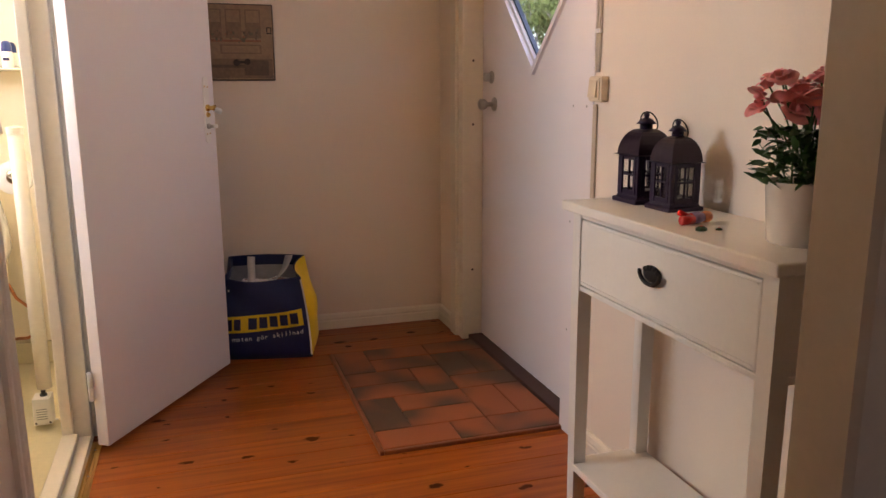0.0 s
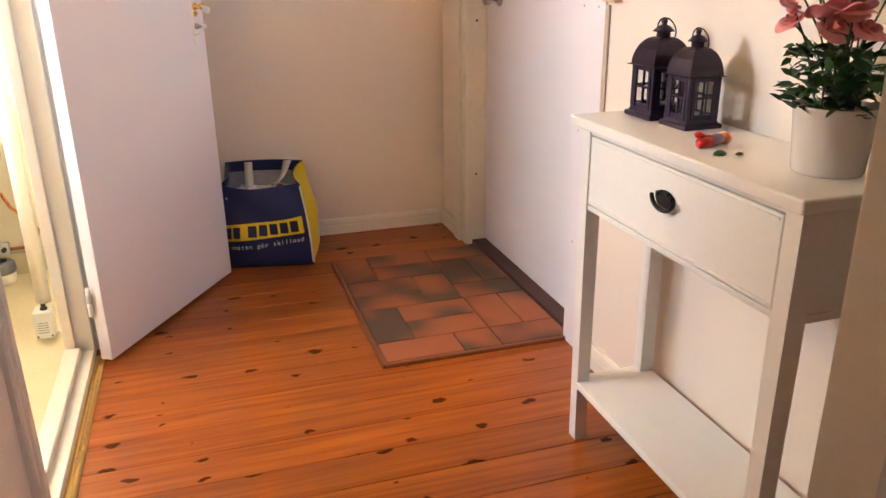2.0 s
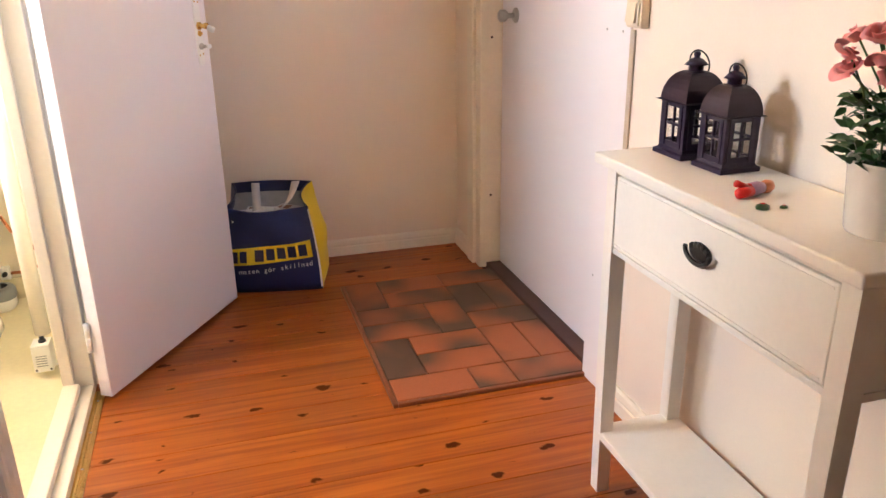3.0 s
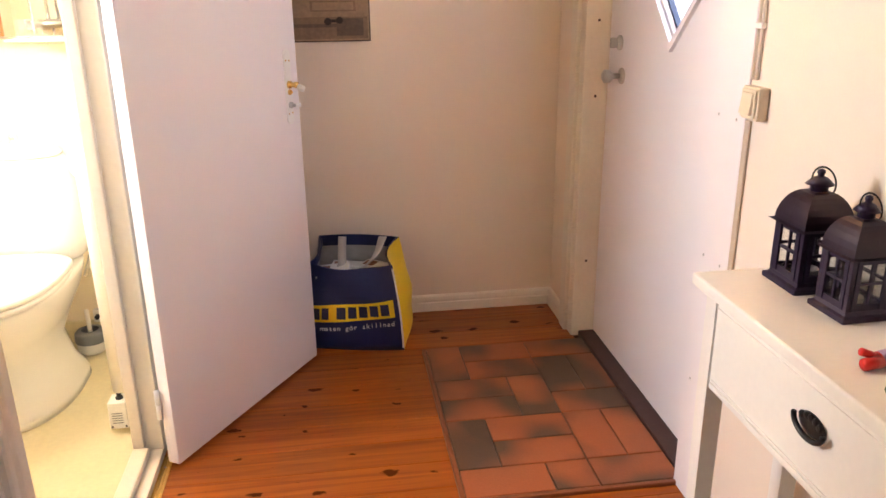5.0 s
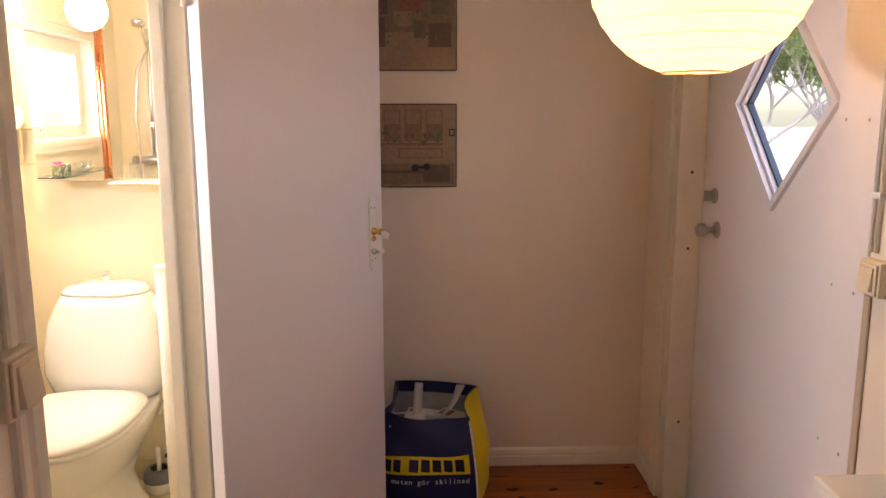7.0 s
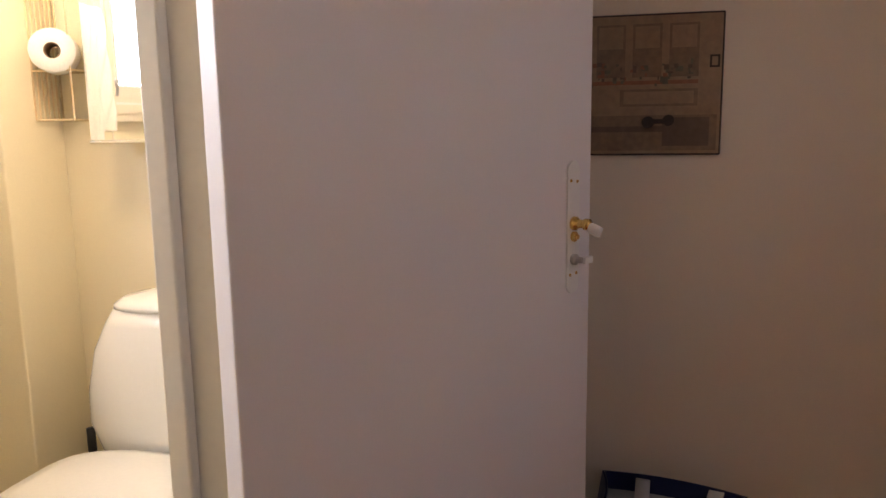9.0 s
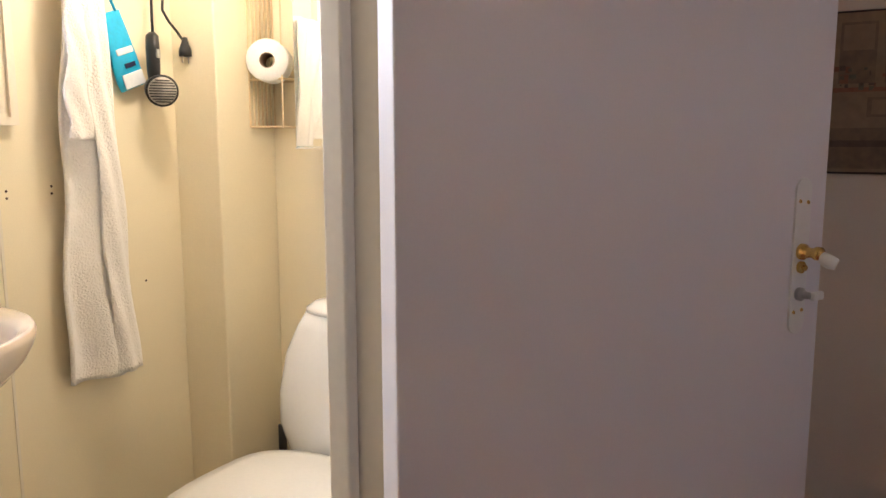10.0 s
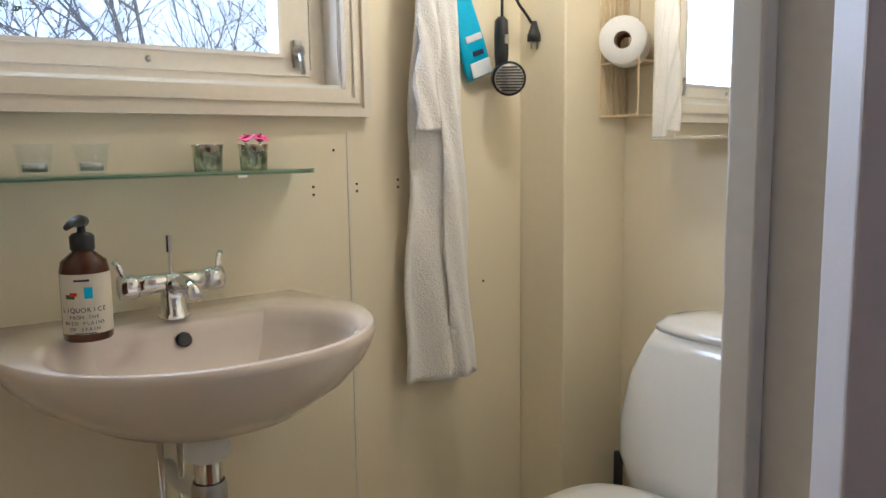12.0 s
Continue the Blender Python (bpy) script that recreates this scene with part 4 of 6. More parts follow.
def bag_ring(z):
    """One level of the bag: front, right, back and left sides, with the rim rising towards the back and sagging in front."""
    t = z / 0.325
    w, d = BW * (1.03 - 0.20 * t + 0.05 * math.sin(t * 3.1)), BD * (1.0 - 0.12 * t + 0.10 * math.sin(t * 3.0))
    lift = lambda y, u: t * (0.046 * (y + d) / (2 * d) - 0.014 * (1 - u * u) * (1 if y < 0 else -0.3))
    ring = []
    for k in range(12):
        u = -1 + 2 * k / 12
        ring.append((u * w, -d - 0.010 * math.sin(t * 9 + u * 4) * t - 0.012 * (1 - u * u), z + lift(-d, u)))
    for k in range(6):
        u = -1 + 2 * k / 6
        ring.append((w + (1 - u * u) * (0.040 * math.sin(t * 3.1) - 0.030 * t * t - 0.006) + 0.007 * math.sin(t * 13) * (1 - u * u), u * d, z + lift(u * d, 1)))
    for k in range(12):
        u = 1 - 2 * k / 12
        ring.append((u * w, d + 0.012 * (1 - u * u), z + lift(d, u)))
    for k in range(6):
        u = 1 - 2 * k / 6
        ring.append((-w + 0.022 * (1 - u * u) * (0.3 + 0.9 * t), u * d, z + lift(u * d, 1)))
    return ring


zs = np.linspace(0.0, 0.325, 13)
b = bmesh.new()
R = [[b.verts.new(p) for p in bag_ring(z)] for z in zs]
for a, c in zip(R, R[1:]):
    for k in range(36):
        if not 12 <= k < 18:
            b.faces.new((a[k], a[(k + 1) % 36], c[(k + 1) % 36], c[k]))
b.faces.new(R[0])
body = part("body", b, NAVY, bag, "navy blue front and back", True)
b = bmesh.new()
R = [[b.verts.new(p) for p in bag_ring(z)[12:19]] for z in zs]
for a, c in zip(R, R[1:]):
    for k in range(6):
        b.faces.new((a[k], a[k + 1], c[k + 1], c[k]))
part("side_gusset", b, YELLOW, bag, "creased yellow side gusset", True)
b = bmesh.new()
inner = [[(x * 0.965, y * 0.95, z + 0.001) for x, y, z in bag_ring(z0)] for z0 in zs[6:]]
R = [[b.verts.new(p) for p in ring] for ring in inner]
for a, c in zip(R, R[1:]):
    for k in range(36):
        b.faces.new((a[k], a[(k + 1) % 36], c[(k + 1) % 36], c[k]))
part("lining", b, LINER, bag, "silver grey inner lining", True)
b = bmesh.new()
R = [[b.verts.new((x * 0.955, y * 0.94, z)) for x, y, z in bag_ring(z0)] for z0 in (0.288, 0.308, 0.3265)]
for a, c in zip(R, R[1:]):
    for k in range(12, 36):
        b.faces.new((a[k], a[(k + 1) % 36], c[(k + 1) % 36], c[k]))
part("inner_hem", b, NAVY, bag, "navy turned-in hem", True)
b = bmesh.new()
o, i_ = bag_ring(0.325), inner[-1]
A, C = [b.verts.new(p) for p in o], [b.verts.new(p) for p in i_]
for k in range(36):
    b.faces.new((A[k], A[(k + 1) % 36], C[(k + 1) % 36], C[k]))
part("hem", b, NAVY, bag)


def on_bag(u, z, off):
    """A point of the bag's front, u across and z up, off metres proud of it."""
    ring = bag_ring(z)[:13]
    f = (u + 1) * 6
    k = min(11, int(f))
    p, q = Vector(ring[k]), Vector(ring[k + 1])
    return p.lerp(q, f - k) + Vector((0, -off, 0))


def bag_patch(u0, u1, z0, z1, off, nu=14, nz=5, slant=0.0):
    b = bmesh.new()
    g = [[b.verts.new(on_bag(u0 + (u1 - u0) * i / nu, z0 + (z1 - z0) * j / nz + slant * (i / nu), off)) for i in range(nu + 1)] for j in range(nz + 1)]
    for j in range(nz):
        for i in range(nu):
            b.faces.new((g[j][i], g[j][i + 1], g[j + 1][i + 1], g[j + 1][i]))
    return b


part("white_edge", bag_patch(0.965, 1.0, 0.01, 0.315, 0.0012, 2, 12), INKWHITE, bag)
band = part("logo_band", bag_patch(-0.96, 0.88, 0.108, 0.176, 0.0015, slant=0.028), YELLOW, bag, "printed yellow band", True)
for k, (u0, u1) in enumerate(((-0.92, -0.80), (-0.76, -0.62), (-0.58, -0.44), (-0.28, -0.10), (-0.05, 0.12), (0.17, 0.34), (0.39, 0.56), (0.61, 0.78))):
    z = 0.120 + 0.028 * (u0 + 0.96) / 1.84
    part("print_bar", bag_patch(u0, u1, z, z + 0.046, 0.0028, 3, 3), INKBLUE, band)
for k, ch in enumerate("där maten gör skillnad"):
    if ch != " ":
        u = -0.90 + 1.72 * k / 21
        p = on_bag(u, 0.080 + 0.030 * (u + 0.9) / 1.72, 0.0022)
        words("slogan_letter", ch, 0.026, Matrix.Translation(p) @ pose(0, 0, 0, 90, 0, 0), INKWHITE, body)
for way in (((-0.062, BD * 0.86, 0.370), (-0.058, BD * 0.62, 0.363), (-0.052, BD * 0.2, 0.295), (-0.046, -BD * 0.25, 0.295), (-0.046, -BD * 0.5, 0.265)),
            ((0.092, BD * 0.86, 0.373), (0.090, BD * 0.60, 0.367), (0.078, BD * 0.2, 0.327), (0.046, -BD * 0.2, 0.297), (0.000, -BD * 0.45, 0.283), (-0.040, -BD * 0.55, 0.261))):
    b, rows, pts = bmesh.new(), [], []
    for p, q in zip(way, way[1:]):
        pts += [Vector(p).lerp(Vector(q), k / 4) for k in range(4)]
    pts.append(Vector(way[-1]))
    for _ in range(4):
        pts = [pts[0]] + [(pts[k - 1] + pts[k] * 2 + pts[k + 1]) / 4 for k in range(1, len(pts) - 1)] + [pts[-1]]
    for k, p in enumerate(pts):
        d = (pts[min(len(pts) - 1, k + 1)] - pts[max(0, k - 1)]).normalized()
        w = d.cross(Vector((0, 0.5, 1))).normalized() * 0.0155
        rows.append((b.verts.new(p + w), b.verts.new(p - w)))
    for a, c in zip(rows, rows[1:]):
        b.faces.new((a[0], a[1], c[1], c[0]))
    st = part("handle", b, WEB, bag, "soft grey webbing handle", True)
    sol = st.modifiers.new("thick", "SOLIDIFY")
    sol.thickness = 0.003
for (x, y, z, rx, ry, rz, w, d, h) in ((-0.055, -0.02, 0.245, 4, -5, 8, 0.12, 0.10, 0.07), (0.055, 0.0, 0.250, -6, 6, -14, 0.13, 0.09, 0.065), (-0.03, 0.045, 0.225, 0, 3, 3, 0.16, 0.06, 0.08)):
    c = thing("carton", bag.matrix_basis @ pose(x, y, z - 0.225, rx, ry, rz), "folded white food carton lying in the shopping bag", "carton", "cartons in the bag")
    part("card", box(-w / 2, w / 2, -d / 2, d / 2, 0, h + 0.2, 0.004), PAPERW, c)
    part("print", box(-w / 2 + 0.01, -w / 2 + 0.05, -d / 2 + 0.01, d / 2 - 0.02, h + 0.2002, h + 0.2012), PRINTR, c)

# ---- paper lantern over the hall ----
shade = thing("pendant_lamp", pose(LANTERN[0], LANTERN[1], LANTERN[2] - 0.19), "lit round white rice paper pendant lamp", "lamp")
prof, RR = [], 0.198
for k in range(0, 113):
    a = -math.pi / 2 + 0.30 + (math.pi - 0.60) * k / 112
    scallop = 0.0022 * (1 - abs(math.sin(math.pi * k / 8)))
    prof.append(((RR + scallop - 0.0016) * math.cos(a), RR * 0.985 * math.sin(a) + 0.19))
sh = part("paper_shade", lathe(prof, 48), PAPER, shade, "ribbed white rice paper", True)
for k in range(0, 15):
    a = -math.pi / 2 + 0.30 + (math.pi - 0.60) * k / 14
    part("rib", tube([((RR + 0.0010) * math.cos(a) * math.cos(q), (RR + 0.0010) * math.cos(a) * math.sin(q), RR * 0.985 * math.sin(a) + 0.19) for q in np.linspace(0, 2 * math.pi, 48, endpoint=False)], 0.0007 if 0 < k < 14 else 0.0022, 5, closed=True), PAPER if 0 < k < 14 else WIRE, sh)
part("bulb", lathe([(0, -0.05), (0.022, -0.045), (0.030, -0.02), (0.026, 0.005), (0.014, 0.03), (0.013, 0.055), (0, 0.056)], 18, (0, 0, 0.26)), PLASTIC, shade, "", True).visible_shadow = True
part("flex", tube([(0, 0, 0.31), (0, 0, H - LANTERN[2] + 0.19)], 0.003, 8), PLASTIC, shade)
part("ceiling_cup", lathe([(0, 0), (0.045, 0), (0.045, -0.01), (0.03, -0.05), (0, -0.055)], 24, (0, 0, H - LANTERN[2] + 0.19)), PLASTIC, shade, "", True)

# ================= bathroom =================
# window: casing, sash, latch, pane
win1 = thing("window_1", pose(0, 0, 0), "white painted wooden bathroom window with a single sash", "window", kind="structure")


def rect_ring(y0, y1, z0, z1, w, x0, x1, wy=None):
    """Four mitred bars round a rectangle in the window wall's plane."""
    b = bmesh.new()
    out = [(y0, z0), (y1, z0), (y1, z1), (y0, z1)]
    v = wy or w
    inn = [(y0 + v, z0 + w), (y1 - v, z0 + w), (y1 - v, z1 - w), (y0 + v, z1 - w)]
    for k in range(4):
        j = (k + 1) % 4
        q = [out[k], out[j], inn[j], inn[k]]
        r = [[b.verts.new((x, *p)) for p in q] for x in (x0, x1)]
        b.faces.new(r[0]), b.faces.new(r[1])
        for i in range(4):
            b.faces.new((r[0][i], r[0][(i + 1) % 4], r[1][(i + 1) % 4], r[1][i]))
    return b


cas = part("window_casing", rect_ring(WY0 - 0.042, WY1 + 0.042, WZ0 - 0.042, WZ1 + 0.042, 0.042, XS, XS + 0.014), TRIM, win1, "moulded cream window casing")
part("casing_outer_bead", rect_ring(WY0 - 0.052, WY1 + 0.052, WZ0 - 0.052, WZ1 + 0.052, 0.016, XS + 0.0005, XS + 0.022), TRIM, cas)
part("casing_inner_bead", rect_ring(WY0 - 0.026, WY1 + 0.026, WZ0 - 0.026, WZ1 + 0.026, 0.010, XS + 0.0145, XS + 0.020), TRIM, cas)
part("reveal", rect_ring(WY0, WY1, WZ0, WZ1, 0.008, XS - 0.159, XS - 0.0005), PLASTIC, win1)
part("window_frame", rect_ring(WY0 + 0.009, WY1 - 0.009, WZ0 + 0.009, WZ1 - 0.009, 0.030, XS - 0.12, XS - 0.05), TRIM, win1)
sash = part("sash", rect_ring(WY0 + 0.044, WY1 - 0.044, WZ0 + 0.026, WZ1 - 0.040, 0.034, XS - 0.095, XS - 0.045, wy=0.060), TRIM, win1, "cream painted sash")
part("glazing_bead", rect_ring(WY0 + 0.102, WY1 - 0.102, WZ0 + 0.058, WZ1 - 0.072, 0.008, XS - 0.085, XS - 0.040), WHITE, sash)
pane = part("pane", box(XS - 0.072, XS - 0.068, WY0 + 0.06, WY1 - 0.06, WZ0 + 0.045, WZ1 - 0.06), PANE, sash)
pane.visible_shadow = False
latch = part("latch", box(XS - 0.045, XS - 0.036, WY1 - 0.080, WY1 - 0.064, 1.262, 1.315, 0.003), STEEL, sash, "small steel casement latch")
part("latch_turn", lathe([(0, 0), (0.012, 0), (0.012, 0.006), (0.005, 0.010), (0.005, 0.018), (0, 0.020)], 12, (XS - 0.036, WY1 - 0.072, 1.292), (1, 0, 0.3)), STEEL, latch)
part("latch_tail", tube([(XS - 0.030, WY1 - 0.072, 1.292), (XS - 0.022, WY1 - 0.072, 1.275), (XS - 0.024, WY1 - 0.068, 1.250)], 0.005, 8), STEEL, latch)
part("sash_pin", lathe([(0, 0), (0.006, 0), (0.004, 0.004), (0, 0.005)], 10, (XS - 0.045, 2.13, WZ0 + 0.043), (1, 0, 0)), STEEL, sash)

# screw marks left on the panel
for k, (y, z) in enumerate(((2.409, 1.038), (2.409, 1.023), (2.455, 1.107), (2.505, 1.040), (2.505, 1.026), (2.603, 1.045), (2.603, 1.030), (2.831, 0.807))):
    structure("wall_screw", lathe([(0, 0.002), (0.0022, 0.0015), (0.0028, 0)], 8, (XS, y, z), (1, 0, 0)), THRESH, "small dark screw left in the wall panel", "screw")

# ---- wash basin ----
basin = thing("wash_basin", pose(XS, 2.108, 0.847) @ Matrix.Diagonal((1.13, 1.025, 0.95, 1)), "pale beige porcelain wall-hung wash basin", "wash basin")
HWID, DEP = 0.272, 0.392


def basin_outline(scale_w, depth, back):
    """Half-oval front with straight back, in basin space (x out from the wall, y along it)."""
    pts = [(back, -HWID * scale_w * 0.90), ]
    for a in np.linspace(-math.pi / 2, math.pi / 2, 61):
        c, s = math.cos(a), math.sin(a)
        pts.append((back + 0.13 * (depth / DEP) + (depth - 0.13 * (depth / DEP)) * abs(c) ** 0.95, HWID * scale_w * math.copysign(abs(s) ** 0.92, s)))
    pts.append((back, HWID * scale_w * 0.90))
    return pts


rings = []
for sw, dp, z in ((0.22, 0.20, -0.155), (0.40, 0.26, -0.150), (0.62, 0.315, -0.125), (0.84, 0.365, -0.080), (0.935, 0.382, -0.050), (0.972, 0.389, -0.030), (0.990, 0.392, -0.014), (0.992, 0.392, -0.007), (0.984, 0.388, -0.001), (0.970, 0.382, 0.0)):
    rings.append([(x, y, z) for x, y in basin_outline(sw, dp, 0.0)])
n = len(rings[0])
cx, rx0, ry0 = 0.215, 0.150, 0.212
for f, z in ((1.09, -0.0005), (1.04, -0.003), (1.0, -0.011), (0.975, -0.030), (0.93, -0.060), (0.82, -0.095), (0.60, -0.114), (0.12, -0.121)):
    ring = []
    outer_ref = rings[9]
    for k in range(n):
        x, y, _ = outer_ref[k]
        a = math.atan2(y / ry0, (x - cx) / rx0)
        ring.append((cx + rx0 * f * math.cos(a), ry0 * f * math.copysign(abs(math.sin(a)) ** 0.9, math.sin(a)), z))
    rings.append(ring)
bb = part("bowl", loft(rings), BEIGECER, basin, "", True)
bev = bb.modifiers.new("soft_edges", "BEVEL")
bev.width, bev.segments, bev.limit_method, bev.angle_limit = 0.004, 2, "ANGLE", radians(40)
part("overflow_hole", lathe([(0, 0.003), (0.010, 0.003), (0.013, 0)], 16, (0.105, 0.0, -0.036), (1, 0, 0.30)), BLACKP, basin)
part("drain", lathe([(0, 0.004), (0.018, 0.004), (0.022, 0)], 20, (cx, 0, -0.121)), CHROME, basin, "", True)
part("bracket", box(0.0, 0.06, -0.235, -0.220, -0.085, -0.060, 0.003), STEEL, basin)
trap = thing("basin_trap", pose(XS + 0.205, 2.105, 0.022), "white and chrome bottle trap under the basin", "pipe")
part("collar", lathe([(0.030, 0.660), (0.034, 0.655), (0.034, 0.628), (0.028, 0.624), (0.024, 0.622)], 24), PLASTIC, trap, "white plastic nut", True)
part("tail_pipe", lathe([(0.021, 0.630), (0.021, 0.585)], 20), CHROME, trap, "", True)
part("bottle", lathe([(0.024, 0.588), (0.027, 0.580), (0.027, 0.48), (0.020, 0.44), (0, 0.436)], 20), STEEL, trap, "dull metal bottle", True)
part("waste_pipe", tube([(0, 0, 0.55), (-0.06, 0, 0.55), (-0.125, 0, 0.54), (-0.205, 0, 0.54)], 0.016, 12), PLASTIC, trap, "", True)
for k, y in enumerate((2.068, 2.100)):
    hose = thing("supply_pipe", pose(XS + 0.09, y, ZB), "thin chrome water supply pipe below the basin", "pipe", "basin supply pipes")
    part("pipe", tube([(0, 0, 0), (0.004, 0, 0.3), (0, 0, 0.66)], 0.006, 10), CHROME, hose, "", True)
    part("nut", lathe([(0.006, 0.50), (0.012, 0.502), (0.012, 0.535), (0.006, 0.54)], 6), STEEL, hose)

# ---- mixer tap ----
tap = thing("mixer_tap", pose(XS + 0.092, 2.104, 0.846) @ Matrix.Scale(0.90, 4), "chrome two-handle basin mixer tap", "tap")
part("body", lathe([(0.027, 0), (0.027, 0.006), (0.022, 0.010), (0.021, 0.048), (0.024, 0.060), (0.020, 0.078), (0, 0.082)], 24), CHROME, tap, "", True)
part("crossbar", tube([(0, -0.060, 0.062), (0, -0.03, 0.064), (0, 0.03, 0.064), (0, 0.060, 0.062)], [0.019, 0.017, 0.017, 0.019], 20), CHROME, tap, "", True)
for s in (-1, 1):
    hh = part("handle", tube([(0, s * 0.061, 0.062), (0, s * 0.066, 0.062), (0, s * 0.090, 0.062)], [0.019, 0.0215, 0.0205], 20), CHROME, tap, "", True)
    part("lever", tube([(0, s * 0.082, 0.080), (-0.006, s * 0.088, 0.098), (-0.010, s * 0.094, 0.108)], [0.005, 0.006, 0.005], 8), CHROME, hh, "", True)
part("spout", tube([(0.01, 0, 0.055), (0.05, 0, 0.068), (0.095, 0, 0.066), (0.115, 0, 0.052)], [0.016, 0.014, 0.012, 0.011], 14), CHROME, tap, "", True)
part("pull_rod", tube([(-0.008, 0, 0.075), (-0.008, 0, 0.118)], 0.0028, 8), CHROME, tap)
part("rod_knob", tube([(-0.008, 0, 0.116), (-0.008, 0, 0.146)], 0.006, 10), CHROME, tap)

# ---- soap bottle ----
soap = thing("soap_bottle", pose(XS + 0.150, 1.963, 0.846), "amber pump bottle of liquid soap with a cream label", "bottle")
part("bottle", lathe([(0, 0), (0.031, 0), (0.033, 0.003), (0.033, 0.098), (0.030, 0.112), (0.018, 0.122), (0.013, 0.126), (0.013, 0.134), (0, 0.134)], 32), SOAP, soap, "glossy dark amber bottle", True)
lb = bmesh.new()
g = [[lb.verts.new((0.0336 * math.cos(a), 0.0336 * math.sin(a), z)) for a in np.linspace(-1.45, 1.45, 25)] for z in (0.012, 0.096)]
for k in range(24):
    lb.faces.new((g[0][k], g[0][k + 1], g[1][k + 1], g[1][k]))
label = part("label", lb, LABEL, soap, "cream paper label", True)


def round_patch(name, a0, a1, z0, z1, material, parent, r=0.0339):
    b = bmesh.new()
    q = [[b.verts.new((r * math.cos(a), r * math.sin(a), z)) for a in np.linspace(a0, a1, 8)] for z in (z0, z1)]
    for k in range(7):
        b.faces.new((q[0][k], q[0][k + 1], q[1][k + 1], q[1][k]))
    return part(name, b, material, parent)


for line, z, size, a_mid in (("LIQUORICE", 0.046, 0.0092, -0.35), ("FROM THE", 0.036, 0.0066, -0.35), ("WILD PLAINS", 0.0275, 0.0066, -0.35), ("OF SPAIN", 0.019, 0.0066, -0.35)):
    for k, ch in enumerate(line):
        if ch != " ":
            a = a_mid + (k - (len(line) - 1) / 2) * size * 0.78 / 0.034
            words("label_letter", ch, size, pose(0.0341 * math.cos(a), 0.0341 * math.sin(a), z, 0, 0, 0) @ pose(0, 0, 0, 90, 0, 90 + math.degrees(a)), INKBLUE, label, thick=0.0002)
round_patch("label_bar", -0.65, -0.05, 0.086, 0.089, INKBLUE, label)
round_patch("label_leaf", -1.05, -0.65, 0.062, 0.068, LEAF, label)
round_patch("label_flower", -0.85, -0.55, 0.066, 0.071, RED, label, 0.0341)
round_patch("label_stamp", -0.28, 0.05, 0.062, 0.078, CYAN, label)
round_patch("label_bar", -0.75, 0.10, 0.0125, 0.0140, INKBLUE, label)
cap = part("pump_collar", lathe([(0.0145, 0.126), (0.0165, 0.128), (0.0165, 0.146), (0.013, 0.150), (0.006, 0.152), (0.005, 0.164), (0, 0.164)], 20), BLACKP, soap, "black pump", True)
part("pump_head", tube([(-0.010, 0.006, 0.166), (0.004, -0.004, 0.168), (0.020, -0.016, 0.167), (0.034, -0.026, 0.162)], [0.008, 0.009, 0.006, 0.004], 10), BLACKP, cap, "", True)

# ---- glass shelf and what stands on it ----
SZ = 1.076
shelf = thing("glass_shelf", pose(XS, 2.042, SZ), "green-edged glass shelf below the window", "shelf")
out = [(0.001, -0.33)] + [(0.06 + 0.065 * math.sin(a), -0.27 - 0.06 * math.cos(a)) for a in np.linspace(0, math.pi / 2, 8)] + [(0.06 + 0.065 * math.cos(a), 0.27 + 0.06 * math.sin(a)) for a in np.linspace(0, math.pi / 2, 8)] + [(0.001, 0.33)]
part("pane", prism(out, -0.007, 0.0, 0.001), SHELFG, shelf)
for y in (-0.22, 0.22):
    part("bracket", box(0, 0.018, y - 0.010, y + 0.010, -0.016, -0.0075, 0.002), CHROME, shelf)


def votive(m):
    v = thing("votive_glass", m, "clear glass tealight holder with a tealight inside", "candle holder", "clear tealight glasses on the shelf")
    part("glass", lathe([(0, 0.0), (0.020, 0), (0.027, 0.044), (0.0275, 0.046), (0.0255, 0.046), (0.019, 0.006), (0, 0.005)], 28), PANE, v, "", True)
    tl = part("tealight", lathe([(0, 0.0055), (0.0165, 0.0055), (0.0170, 0.018), (0.0160, 0.018), (0.0155, 0.0165), (0, 0.0165)], 20), STEEL, v, "metal tealight cup", True)
    part("wax", lathe([(0, 0.0168), (0.0152, 0.0168)], 18), WAX, tl)
    return v


v1 = votive(pose(XS + 0.068, 1.925, SZ))
copy_thing(v1, pose(XS + 0.066, 2.003, SZ))


def silver_cup(m, label):
    c = thing("mercury_cup", m, label, "candle holder", "mercury glass cups on the shelf")
    part("cup", lathe([(0, 0), (0.022, 0), (0.0255, 0.041), (0.026, 0.043), (0.024, 0.043), (0.020, 0.006), (0, 0.006)], 26), MERC, c, "", True)
    return c


silver_cup(pose(XS + 0.066, 2.182, SZ), "mottled silver mercury glass cup")
silver_cup(pose(XS + 0.066, 2.262, SZ), "mottled silver mercury glass cup holding flowers")
fl = thing("silk_roses", pose(XS + 0.066, 2.262, SZ + 0.007), "two bright pink artificial roses in a silver cup", "flower")
rnd = random.Random(3)
for dx, dy in ((0.004, -0.015), (-0.002, 0.014)):
    part("stem", tube([(dx * 0.3, dy * 0.3, 0), (dx, dy, 0.038)], 0.002, 6), STEM, fl)
    part("bloom", rose_head((dx, dy, 0.046), 0.0175, Euler((0.2, 0.25, dy * 60)).to_matrix(), rnd), ROSE, fl, "", True)


